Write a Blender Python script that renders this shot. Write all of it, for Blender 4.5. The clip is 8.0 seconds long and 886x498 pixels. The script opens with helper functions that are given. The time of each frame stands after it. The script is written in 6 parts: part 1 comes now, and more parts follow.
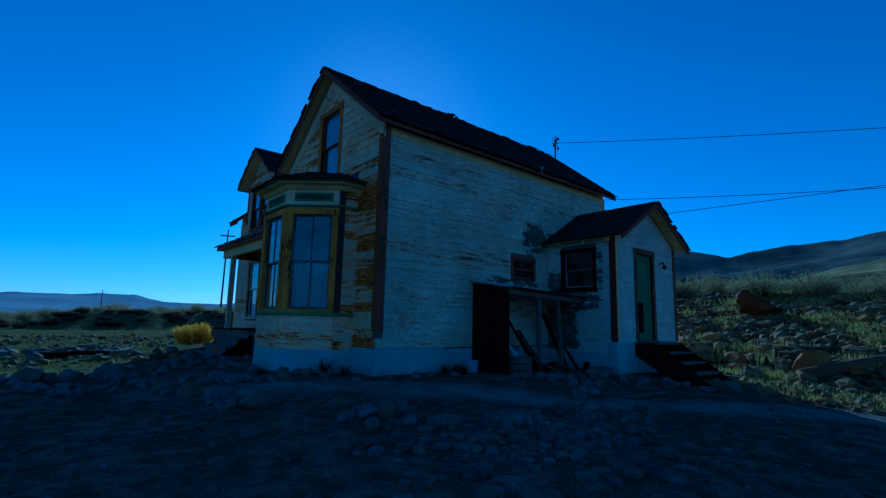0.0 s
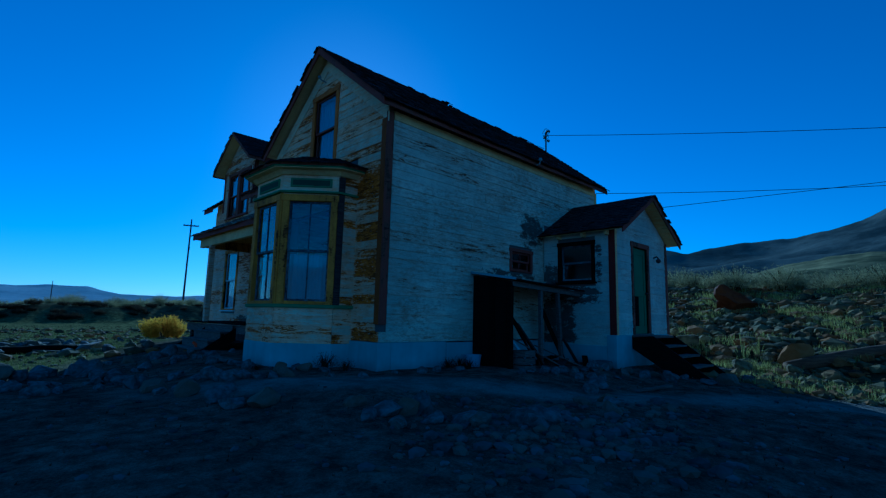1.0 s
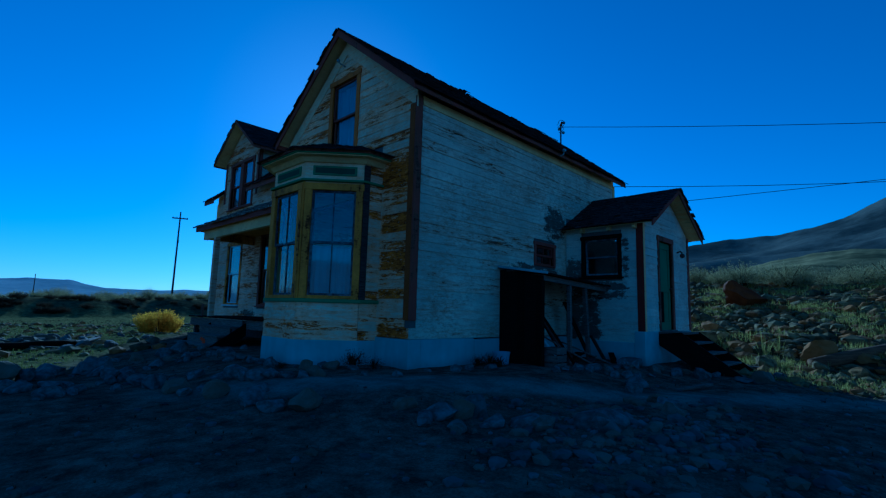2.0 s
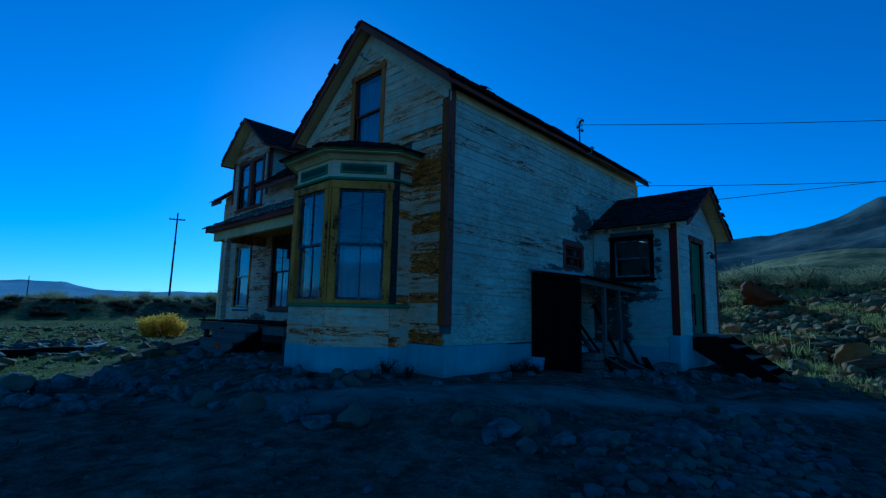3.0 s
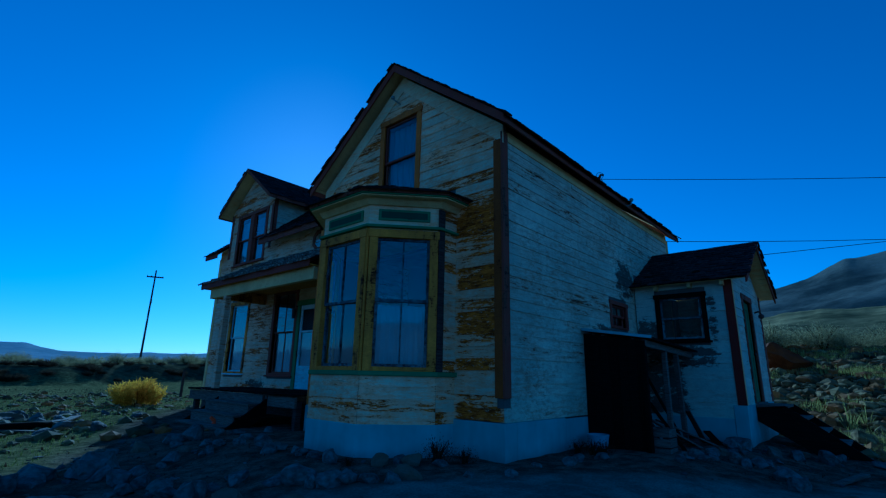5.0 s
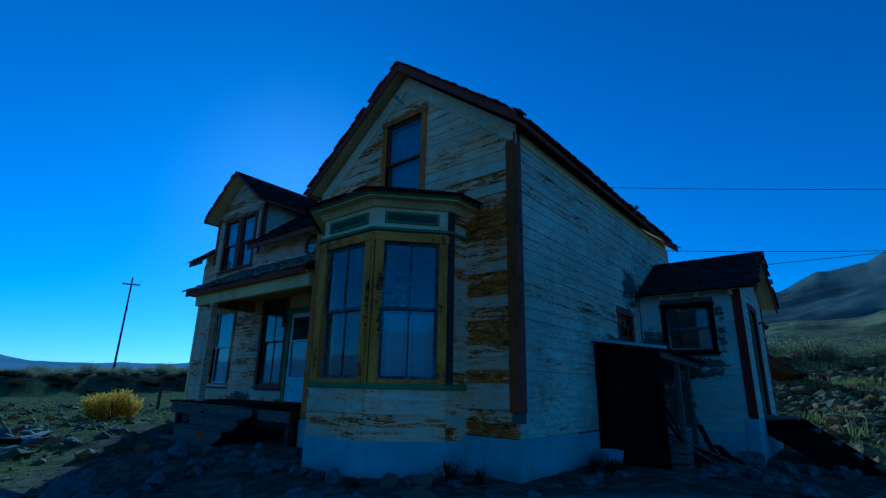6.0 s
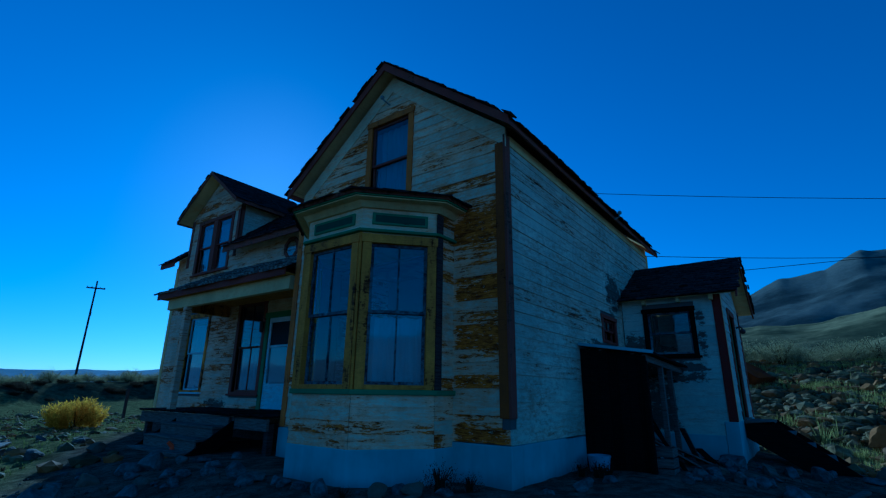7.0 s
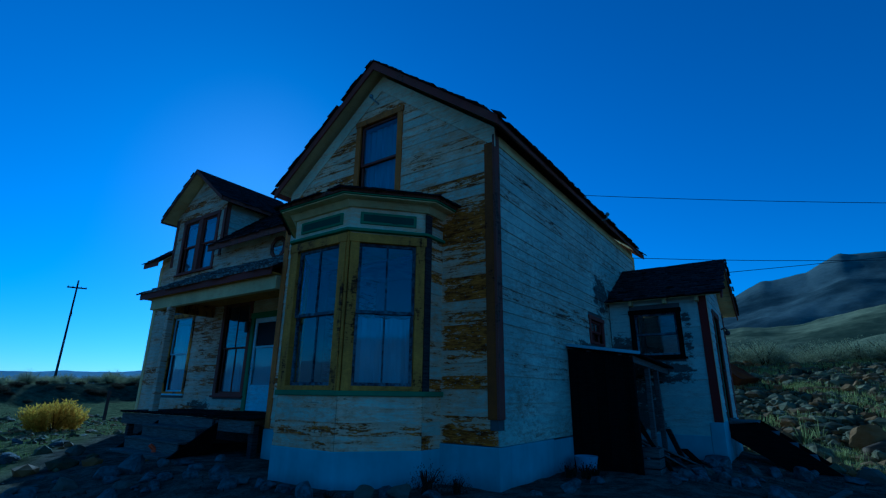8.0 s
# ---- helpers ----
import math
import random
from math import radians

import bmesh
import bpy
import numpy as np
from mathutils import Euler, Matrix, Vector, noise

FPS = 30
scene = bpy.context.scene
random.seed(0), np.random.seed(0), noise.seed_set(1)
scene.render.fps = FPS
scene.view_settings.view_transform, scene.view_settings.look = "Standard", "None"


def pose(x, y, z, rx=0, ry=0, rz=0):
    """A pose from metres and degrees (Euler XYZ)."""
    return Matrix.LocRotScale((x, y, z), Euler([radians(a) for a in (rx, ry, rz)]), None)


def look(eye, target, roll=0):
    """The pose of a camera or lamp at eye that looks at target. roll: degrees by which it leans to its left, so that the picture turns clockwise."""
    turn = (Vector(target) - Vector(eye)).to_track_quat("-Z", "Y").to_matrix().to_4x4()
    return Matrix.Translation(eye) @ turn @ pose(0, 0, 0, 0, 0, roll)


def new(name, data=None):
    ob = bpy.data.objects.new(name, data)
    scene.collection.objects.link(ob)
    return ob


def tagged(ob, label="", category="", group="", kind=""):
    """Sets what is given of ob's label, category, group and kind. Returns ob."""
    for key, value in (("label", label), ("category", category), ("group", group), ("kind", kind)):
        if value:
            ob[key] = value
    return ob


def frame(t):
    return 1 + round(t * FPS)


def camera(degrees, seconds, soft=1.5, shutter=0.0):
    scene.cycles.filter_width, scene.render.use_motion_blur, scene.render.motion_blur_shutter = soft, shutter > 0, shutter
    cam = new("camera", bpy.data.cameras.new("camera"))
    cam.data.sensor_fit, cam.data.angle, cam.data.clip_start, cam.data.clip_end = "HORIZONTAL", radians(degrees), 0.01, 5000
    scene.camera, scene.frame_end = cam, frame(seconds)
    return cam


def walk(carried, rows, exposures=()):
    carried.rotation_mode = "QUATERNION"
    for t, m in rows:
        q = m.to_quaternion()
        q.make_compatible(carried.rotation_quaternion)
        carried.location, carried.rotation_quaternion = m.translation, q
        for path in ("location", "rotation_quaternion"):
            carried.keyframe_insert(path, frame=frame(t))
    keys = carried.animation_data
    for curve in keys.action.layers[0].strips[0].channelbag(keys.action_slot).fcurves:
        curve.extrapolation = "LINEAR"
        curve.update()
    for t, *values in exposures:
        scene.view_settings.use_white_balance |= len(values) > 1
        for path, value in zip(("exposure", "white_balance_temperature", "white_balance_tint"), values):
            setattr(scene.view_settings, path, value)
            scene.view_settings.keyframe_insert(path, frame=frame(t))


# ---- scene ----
cam = camera(85.4, 8.0, soft=1.25)
METRES, EYE, TILT, LEAN, TURN = 4.64, 0.92, 0.0, 0.0, -40.4
EXPOSURE, KELVIN, TINT = -0.92, 3060, -8
ROWS = [
    (0.0, 0.0, 0.0, 0.0, -0.2, 8.76, -1.33),
    (0.5, -0.0783, 0.0317, 0.002, -2.52, 8.57, -1.4),
    (1.0, -0.1473, 0.0737, -0.0055, -4.14, 8.09, -1.43),
    (1.5, -0.2241, 0.124, -0.0072, -5.19, 7.59, -1.57),
    (3.0, -0.4289, 0.2724, 0.004, -5.98, 7.61, -1.36),
    (3.5, -0.4829, 0.3263, 0.0148, -8.61, 10.26, -1.31),
    (4.0, -0.5301, 0.3892, 0.0133, -8.93, 12.37, -1.31),
    (4.5, -0.5815, 0.4503, 0.0167, -7.89, 13.4, -1.31),
    (5.0, -0.6311, 0.509, 0.0221, -8.27, 14.73, -1.16),
    (6.5, -0.7194, 0.6306, 0.0273, -11.83, 16.27, -1.0),
    (7.0, -0.7327, 0.6375, 0.0262, -13.32, 16.61, -0.77),
    (7.5, -0.7331, 0.6415, 0.0262, -14.21, 16.73, -0.68),
    (8.0, -0.7321, 0.6468, 0.0259, -14.78, 16.76, -0.69),
]
walk(cam, [(t, pose(0, 0, EYE, TILT, LEAN, TURN) @ pose(METRES * x, METRES * y, METRES * z, 90 + pitch, roll, yaw)) for t, x, y, z, yaw, pitch, roll in ROWS],
     exposures=[(0.0, EXPOSURE - 0.06, KELVIN, TINT), (1.5, EXPOSURE - 0.04, KELVIN, TINT), (3.5, EXPOSURE + 0.1, KELVIN, TINT), (5.0, EXPOSURE + 0.1, KELVIN, TINT), (8.0, EXPOSURE + 0.04, KELVIN, TINT)])

# ---- world, sun ----
SUN_AZ, SUN_EL = radians(32.5), radians(22)
world = bpy.data.worlds.new("sky")
scene.world = world
world.use_nodes = True
wn = world.node_tree
sky = wn.nodes.new("ShaderNodeTexSky")
sky.sky_type = "NISHITA"
sky.sun_disc = False
sky.sun_elevation, sky.sun_rotation = SUN_EL, SUN_AZ
sky.altitude, sky.air_density, sky.dust_density, sky.ozone_density = 1500, 1.0, 0.38, 2.3
wn.nodes["Background"].inputs[1].default_value = 0.10
wn.links.new(sky.outputs[0], wn.nodes["Background"].inputs[0])
sun_way = Vector((math.sin(SUN_AZ) * math.cos(SUN_EL), math.cos(SUN_AZ) * math.cos(SUN_EL), math.sin(SUN_EL)))
sun_data = bpy.data.lights.new("sun", "SUN")
sun_data.energy, sun_data.angle, sun_data.color = 4.8, radians(0.53), (1.0, 0.87, 0.66)
sun = new("sun", sun_data)
sun.matrix_world = look(sun_way * 60, (0, 0, 0))


# ---- materials ----
class Nodes:
    """Small builder for node materials."""

    def __init__(self, name):
        self.mat = bpy.data.materials.new(name)
        self.mat.use_nodes = True
        self.t = self.mat.node_tree
        self.bsdf = self.t.nodes["Principled BSDF"]
        self.geo = self.t.nodes.new("ShaderNodeNewGeometry")
        self.tex = self.t.nodes.new("ShaderNodeTexCoord")
        self.info = self.t.nodes.new("ShaderNodeObjectInfo")

    def put(self, sock, v):
        if isinstance(v, bpy.types.NodeSocket):
            self.t.links.new(v, sock)
        elif isinstance(v, (tuple, list)) and sock.type == "RGBA" and len(v) == 3:
            sock.default_value = (*v, 1)
        else:
            sock.default_value = v

    def math(self, op, a, b=0.0, c=0.0, clamp=False):
        n = self.t.nodes.new("ShaderNodeMath")
        n.operation, n.use_clamp = op, clamp
        for i, v in enumerate((a, b, c)):
            self.put(n.inputs[i], v)
        return n.outputs[0]

    def step(self, v, lo, hi):
        n = self.t.nodes.new("ShaderNodeMapRange")
        n.interpolation_type = "SMOOTHSTEP"
        self.put(n.inputs[0], v)
        n.inputs[1].default_value, n.inputs[2].default_value = lo, hi
        return n.outputs[0]

    def noise(self, scale, detail=4.0, rough=0.55, vec=None, stretch=None, distort=0.0):
        v = vec if vec is not None else self.geo.outputs["Position"]
        if stretch:
            m = self.t.nodes.new("ShaderNodeMapping")
            self.put(m.inputs["Vector"], v)
            m.inputs["Scale"].default_value = stretch
            v = m.outputs[0]
        n = self.t.nodes.new("ShaderNodeTexNoise")
        self.put(n.inputs["Vector"], v)
        n.inputs["Scale"].default_value, n.inputs["Detail"].default_value = scale, detail
        n.inputs["Roughness"].default_value, n.inputs["Distortion"].default_value = rough, distort
        return n.outputs["Fac"]

    def mix(self, f, a, b, mode="MIX"):
        n = self.t.nodes.new("ShaderNodeMix")
        n.data_type, n.blend_type = "RGBA", mode
        self.put(n.inputs[0], f)
        self.put(n.inputs[6], a)
        self.put(n.inputs[7], b)
        return n.outputs[2]

    def scale(self, col, f):
        n = self.t.nodes.new("ShaderNodeVectorMath")
        n.operation = "SCALE"
        self.put(n.inputs[0], col)
        self.put(n.inputs[3], f)
        return n.outputs[0]

    def xyz(self):
        n = self.t.nodes.new("ShaderNodeSeparateXYZ")
        self.put(n.inputs[0], self.geo.outputs["Position"])
        return n.outputs

    def bump(self, h, strength=0.4, dist=0.01):
        n = self.t.nodes.new("ShaderNodeBump")
        n.inputs["Strength"].default_value, n.inputs["Distance"].default_value = strength, dist
        self.put(n.inputs["Height"], h)
        self.put(self.bsdf.inputs["Normal"], n.outputs[0])

    def done(self, col, rough=0.8, metal=0.0, spec=0.3):
        self.put(self.bsdf.inputs["Base Color"], col)
        self.put(self.bsdf.inputs["Roughness"], rough)
        self.put(self.bsdf.inputs["Metallic"], metal)
        self.put(self.bsdf.inputs["Specular IOR Level"], spec)
        return self.mat


def smooth_zone(n, axes, spans, soft):
    """1 inside the spans given for the axes, falling off over soft metres."""
    out = None
    p = n.xyz()
    for a, (lo, hi) in zip(axes, spans):
        f = n.math("MULTIPLY", n.step(p[a], lo - soft, lo + soft), n.math("SUBTRACT", 1.0, n.step(p[a], hi - soft, hi + soft)))
        out = f if out is None else n.math("MULTIPLY", out, f)
    return out


def paint(name, coat, wood, wear, zones=(), stains_and_shade=(), grain=(1.6, 1.6, 12), rough=0.75, bleed=0.25):
    """Old paint that flakes off in long strips to the wood below. zones: (axes, spans, soft, more wear); stains: (axes, spans, soft)."""
    n = Nodes(name)
    big = n.noise(1.5, 6, 0.66, stretch=grain, distort=0.5)
    patch = n.noise(1.1, 4, 0.6, stretch=(0.8, 0.8, 1.6))
    fine = n.noise(15, 4, 0.7, stretch=(1, 1, 3.2))
    amount = n.math("MULTIPLY_ADD", fine, 0.38, n.math("MULTIPLY_ADD", patch, 0.42, n.math("MULTIPLY", big, 0.75)))
    amount = n.math("ADD", amount, n.math("MULTIPLY_ADD", n.info.outputs["Random"], 0.2, wear - 0.11))
    for axes, spans, soft, more in zones:
        amount = n.math("MULTIPLY_ADD", n.math("MULTIPLY", smooth_zone(n, axes, spans, soft), n.math("MULTIPLY_ADD", n.info.outputs["Random"], 0.8, 0.6)), more, amount)
    bare = n.step(amount, 0.87, 0.93)
    thin = n.step(amount, 0.6, 0.9)
    streak = n.noise(3, 5, 0.65, stretch=(2.0, 2.0, 40))
    timber = n.mix(n.step(streak, 0.3, 0.7), wood[0], wood[1])
    rot = n.math("MULTIPLY", n.step(n.noise(4.5, 6, 0.75, stretch=(1, 1, 4)), 0.42, 0.62), 0.85)
    timber = n.mix(rot, timber, n.scale(wood[0], 0.22))
    timber = n.mix(n.math("MULTIPLY", n.step(n.noise(9, 6, 0.8, stretch=(1, 1, 3)), 0.58, 0.66), 0.7), timber, coat)
    worn = n.mix(n.math("MULTIPLY", thin, 0.7), coat, n.mix(0.7, coat, wood[1]))
    dirt = n.noise(0.9, 6, 0.7, stretch=(1, 1, 0.6))
    worn = n.scale(worn, n.math("MULTIPLY_ADD", n.step(dirt, 0.25, 0.75), 0.4, 0.8))
    worn = n.scale(worn, n.math("MULTIPLY_ADD", n.info.outputs["Random"], 0.24, 0.88))
    # wood showing faintly through thin paint, in small ragged patches
    blot = n.math("MULTIPLY", n.step(n.noise(7, 6, 0.78, stretch=(1, 1, 2.4)), 0.44, 0.64), n.step(n.noise(0.75, 4, 0.65), 0.36, 0.62))
    worn = n.mix(n.math("MULTIPLY", blot, bleed), worn, n.mix(0.35, wood[1], wood[0]))
    crack = n.step(n.noise(2.2, 5, 0.7, stretch=(0.9, 0.9, 26)), 0.6, 0.68)
    worn = n.mix(n.math("MULTIPLY", crack, n.math("MULTIPLY", n.step(patch, 0.35, 0.6), 0.75)), worn, n.mix(0.5, wood[0], (0.02, 0.016, 0.01)))
    col = n.mix(bare, worn, timber)
    for axes, spans, soft in stains_and_shade:
        edge = n.noise(3.2, 7, 0.78, stretch=(1, 1, 2.2))
        s = n.step(n.math("MULTIPLY_ADD", smooth_zone(n, axes, spans, soft), 0.44, n.math("MULTIPLY", edge, 0.95)), 0.8, 0.88)
        col = n.mix(n.math("MULTIPLY", s, 0.85), col, (0.018, 0.016, 0.014))
    n.bump(n.math("MULTIPLY_ADD", bare, -0.6, n.math("MULTIPLY", streak, 0.5)), 0.5, 0.006)
    return n.done(col, rough, spec=0.15)


def timber(name, a, b, grain=(2, 2, 30), rough=0.85, spec=0.2):
    n = Nodes(name)
    g = n.noise(2.5, 6, 0.65, stretch=grain, distort=0.4)
    col = n.mix(n.step(g, 0.3, 0.7), a, b)
    col = n.scale(col, n.math("MULTIPLY_ADD", n.noise(1.1, 3), 0.7, 0.62))
    col = n.scale(col, n.math("MULTIPLY_ADD", n.info.outputs["Random"], 0.4, 0.8))
    n.bump(g, 0.5, 0.006)
    return n.done(col, rough, spec=spec)


OCHRE = ((0.2, 0.06, 0.003), (0.68, 0.27, 0.01))
GREYWOOD = ((0.1, 0.06, 0.022), (0.3, 0.19, 0.07))
m_gable = paint("flaking_cream_paint", (0.8, 0.71, 0.43), OCHRE, -0.02, bleed=0.45,
                zones=[((1, 2), ((7.5, 8.26), (0.4, 3.7)), 0.12, 0.19), ((1, 2), ((7.5, 8.9), (3.1, 4.7)), 0.3, 0.1), ((0, 2), ((3.0, 4.6), (0.2, 0.7)), 0.12, 0.07), ((1, 2), ((9.9, 11.5), (4.0, 5.6)), 0.3, 0.06)])
m_side = paint("weathered_white_paint", (0.77, 0.71, 0.49), GREYWOOD, -0.03, bleed=0.6,
               zones=[((0, 2), ((6.3, 9.6), (1.6, 3.2)), 0.6, 0.06)],
               stains_and_shade=[((0, 2), ((8.7, 9.9), (2.5, 3.5)), 0.35), ((0, 2), ((7.3, 9.5), (1.75, 2.05)), 0.2)])
# real stains by the window; the last span paints shade inside the lean-to
m_entry = paint("grimy_shaded_white_paint", (0.7, 0.66, 0.5), GREYWOOD, -0.12,
                stains_and_shade=[((1, 2), ((5.8, 7.5), (1.2, 1.9)), 0.35), ((1, 2), ((5.85, 6.1), (1.6, 2.8)), 0.2), ((1, 2), ((6.9, 7.5), (1.6, 2.3)), 0.15), ((1, 2), ((6.5, 7.6), (0.3, 1.5)), 0.2)])
m_wing = paint("peeling_cream_siding_paint", (0.74, 0.64, 0.42), ((0.26, 0.1, 0.01), (0.5, 0.22, 0.03)), 0.03, stains_and_shade=[((1, 2), ((16.0, 17.3), (0.5, 0.85)), 0.2)])
m_cream = paint("cream_trim_paint", (0.8, 0.62, 0.24), OCHRE, -0.18)
m_pale = paint("pale_cream_board_paint", (0.8, 0.7, 0.4), OCHRE, -0.12)
m_yellow = paint("worn_yellow_trim_paint", (0.68, 0.35, 0.03), ((0.025, 0.014, 0.006), (0.24, 0.11, 0.02)), 0.07, grain=(6, 6, 1.5))
m_orange = paint("rusty_orange_trim_paint", (0.52, 0.2, 0.02), ((0.12, 0.06, 0.02), (0.2, 0.1, 0.03)), -0.05, grain=(6, 6, 1.5))
m_rust = paint("stained_rust_brown_paint", (0.27, 0.1, 0.012), ((0.03, 0.014, 0.005), (0.14, 0.06, 0.015)), 0.08, grain=(6, 6, 1.5))
m_brown = paint("red_brown_trim_paint", (0.19, 0.062, 0.04), ((0.05, 0.03, 0.02), (0.16, 0.1, 0.05)), 0.02, grain=(7, 7, 1.2))
m_darkred = paint("faded_oxblood_paint", (0.13, 0.028, 0.018), ((0.04, 0.02, 0.015), (0.1, 0.06, 0.04)), -0.05, grain=(7, 7, 1.2))
m_sash = paint("flaking_dark_sash_paint", (0.035, 0.03, 0.035), ((0.2, 0.2, 0.2), (0.55, 0.55, 0.52)), 0.0, grain=(9, 9, 5))
m_green = paint("faded_green_trim_paint", (0.12, 0.27, 0.09), ((0.1, 0.08, 0.04), (0.2, 0.15, 0.08)), -0.08)
m_deepgreen = paint("dark_green_panel_paint", (0.035, 0.09, 0.05), ((0.08, 0.06, 0.03), (0.14, 0.1, 0.05)), -0.12)
m_door = paint("green_door_paint", (0.05, 0.22, 0.09), GREYWOOD, -0.15, grain=(5, 5, 1.5))
m_whitetrim = paint("white_door_paint", (0.75, 0.76, 0.74), GREYWOOD, -0.2)
# near black; on the lean-to, shade is put into this colour
m_black = timber("near_black_boards", (0.004, 0.0035, 0.003), (0.012, 0.01, 0.008), spec=0.04)
m_old = timber("weathered_grey_timber", (0.07, 0.055, 0.04), (0.2, 0.17, 0.13))
m_darkold = timber("dark_rotten_timber", (0.02, 0.016, 0.013), (0.085, 0.07, 0.055))
m_log = timber("brown_weathered_log", (0.07, 0.04, 0.018), (0.2, 0.12, 0.05), grain=(1, 1, 12))
m_pole = timber("dark_creosoted_pole", (0.03, 0.022, 0.016), (0.075, 0.055, 0.04), grain=(9, 9, 0.8))


def shingle_material(name, a, b):
    n = Nodes(name)
    g = n.noise(5, 5, 0.65, stretch=(3, 3, 3))
    col = n.mix(n.step(g, 0.3, 0.75), a, b)
    col = n.scale(col, n.math("MULTIPLY_ADD", n.info.outputs["Random"], 0.9, 0.5))
    col = n.scale(col, n.math("MULTIPLY_ADD", n.geo.outputs["Random Per Island"], 0.9, 0.5))
    n.bump(g, 0.5, 0.006)
    return n.done(col, 0.95, spec=0.1)


m_shingle = shingle_material("weathered_wood_shingle", (0.016, 0.012, 0.012), (0.06, 0.045, 0.038))
m_pale_shingle = shingle_material("bleached_wood_shingle", (0.045, 0.04, 0.034), (0.4, 0.37, 0.31))


def concrete_material():
    n = Nodes("pale_cast_concrete")
    a, b = n.noise(1.4, 5, 0.6), n.noise(30, 3, 0.6)
    drip = n.noise(2, 4, 0.6, stretch=(3, 3, 0.5))
    col = n.mix(n.step(a, 0.3, 0.75), (0.42, 0.43, 0.4), (0.58, 0.58, 0.54))
    col = n.scale(col, n.math("MULTIPLY_ADD", drip, 0.4, 0.75))
    splash = n.step(n.math("MULTIPLY_ADD", a, 0.3, n.xyz()[2]), 0.0, 0.3)
    col = n.mix(splash, n.mix(0.5, col, (0.16, 0.13, 0.1)), col)
    n.bump(b, 0.35, 0.004)
    return n.done(col, 0.9)


m_concrete = concrete_material()


def rock_material(name, a, b, c):
    n = Nodes(name)
    o = n.tex.outputs["Object"]
    g = n.noise(1.6, 6, 0.65, vec=o)
    f = n.noise(14, 4, 0.6, vec=o)
    col = n.mix(n.step(g, 0.3, 0.7), a, b)
    col = n.mix(n.math("MULTIPLY", n.step(n.info.outputs["Random"], 0.62, 0.9), 0.8), col, c)
    col = n.mix(n.math("MULTIPLY", n.step(n.geo.outputs["Random Per Island"], 0.6, 0.68), 0.7), col, c)
    col = n.scale(col, n.math("MULTIPLY_ADD", n.noise(0.02, 0, 0.5, vec=n.scale(o, n.geo.outputs["Random Per Island"])), 0.6, 0.7))
    col = n.scale(col, n.math("MULTIPLY_ADD", n.geo.outputs["Random Per Island"], 1.0, 0.5))
    col = n.scale(col, n.math("MULTIPLY_ADD", n.info.outputs["Random"], 0.5, 0.75))
    n.bump(n.math("ADD", g, n.math("MULTIPLY", f, 0.3)), 0.6, 0.03)
    return n.done(col, 0.88, spec=0.15)


m_rock = rock_material("grey_granite", (0.055, 0.054, 0.051), (0.2, 0.192, 0.18), (0.095, 0.078, 0.043))
m_rubble = rock_material("mixed_field_stone", (0.045, 0.039, 0.017), (0.3, 0.25, 0.1), (0.19, 0.085, 0.014))
m_rust_rock = rock_material("rust_brown_boulder", (0.1, 0.032, 0.005), (0.2, 0.068, 0.01), (0.14, 0.048, 0.008))


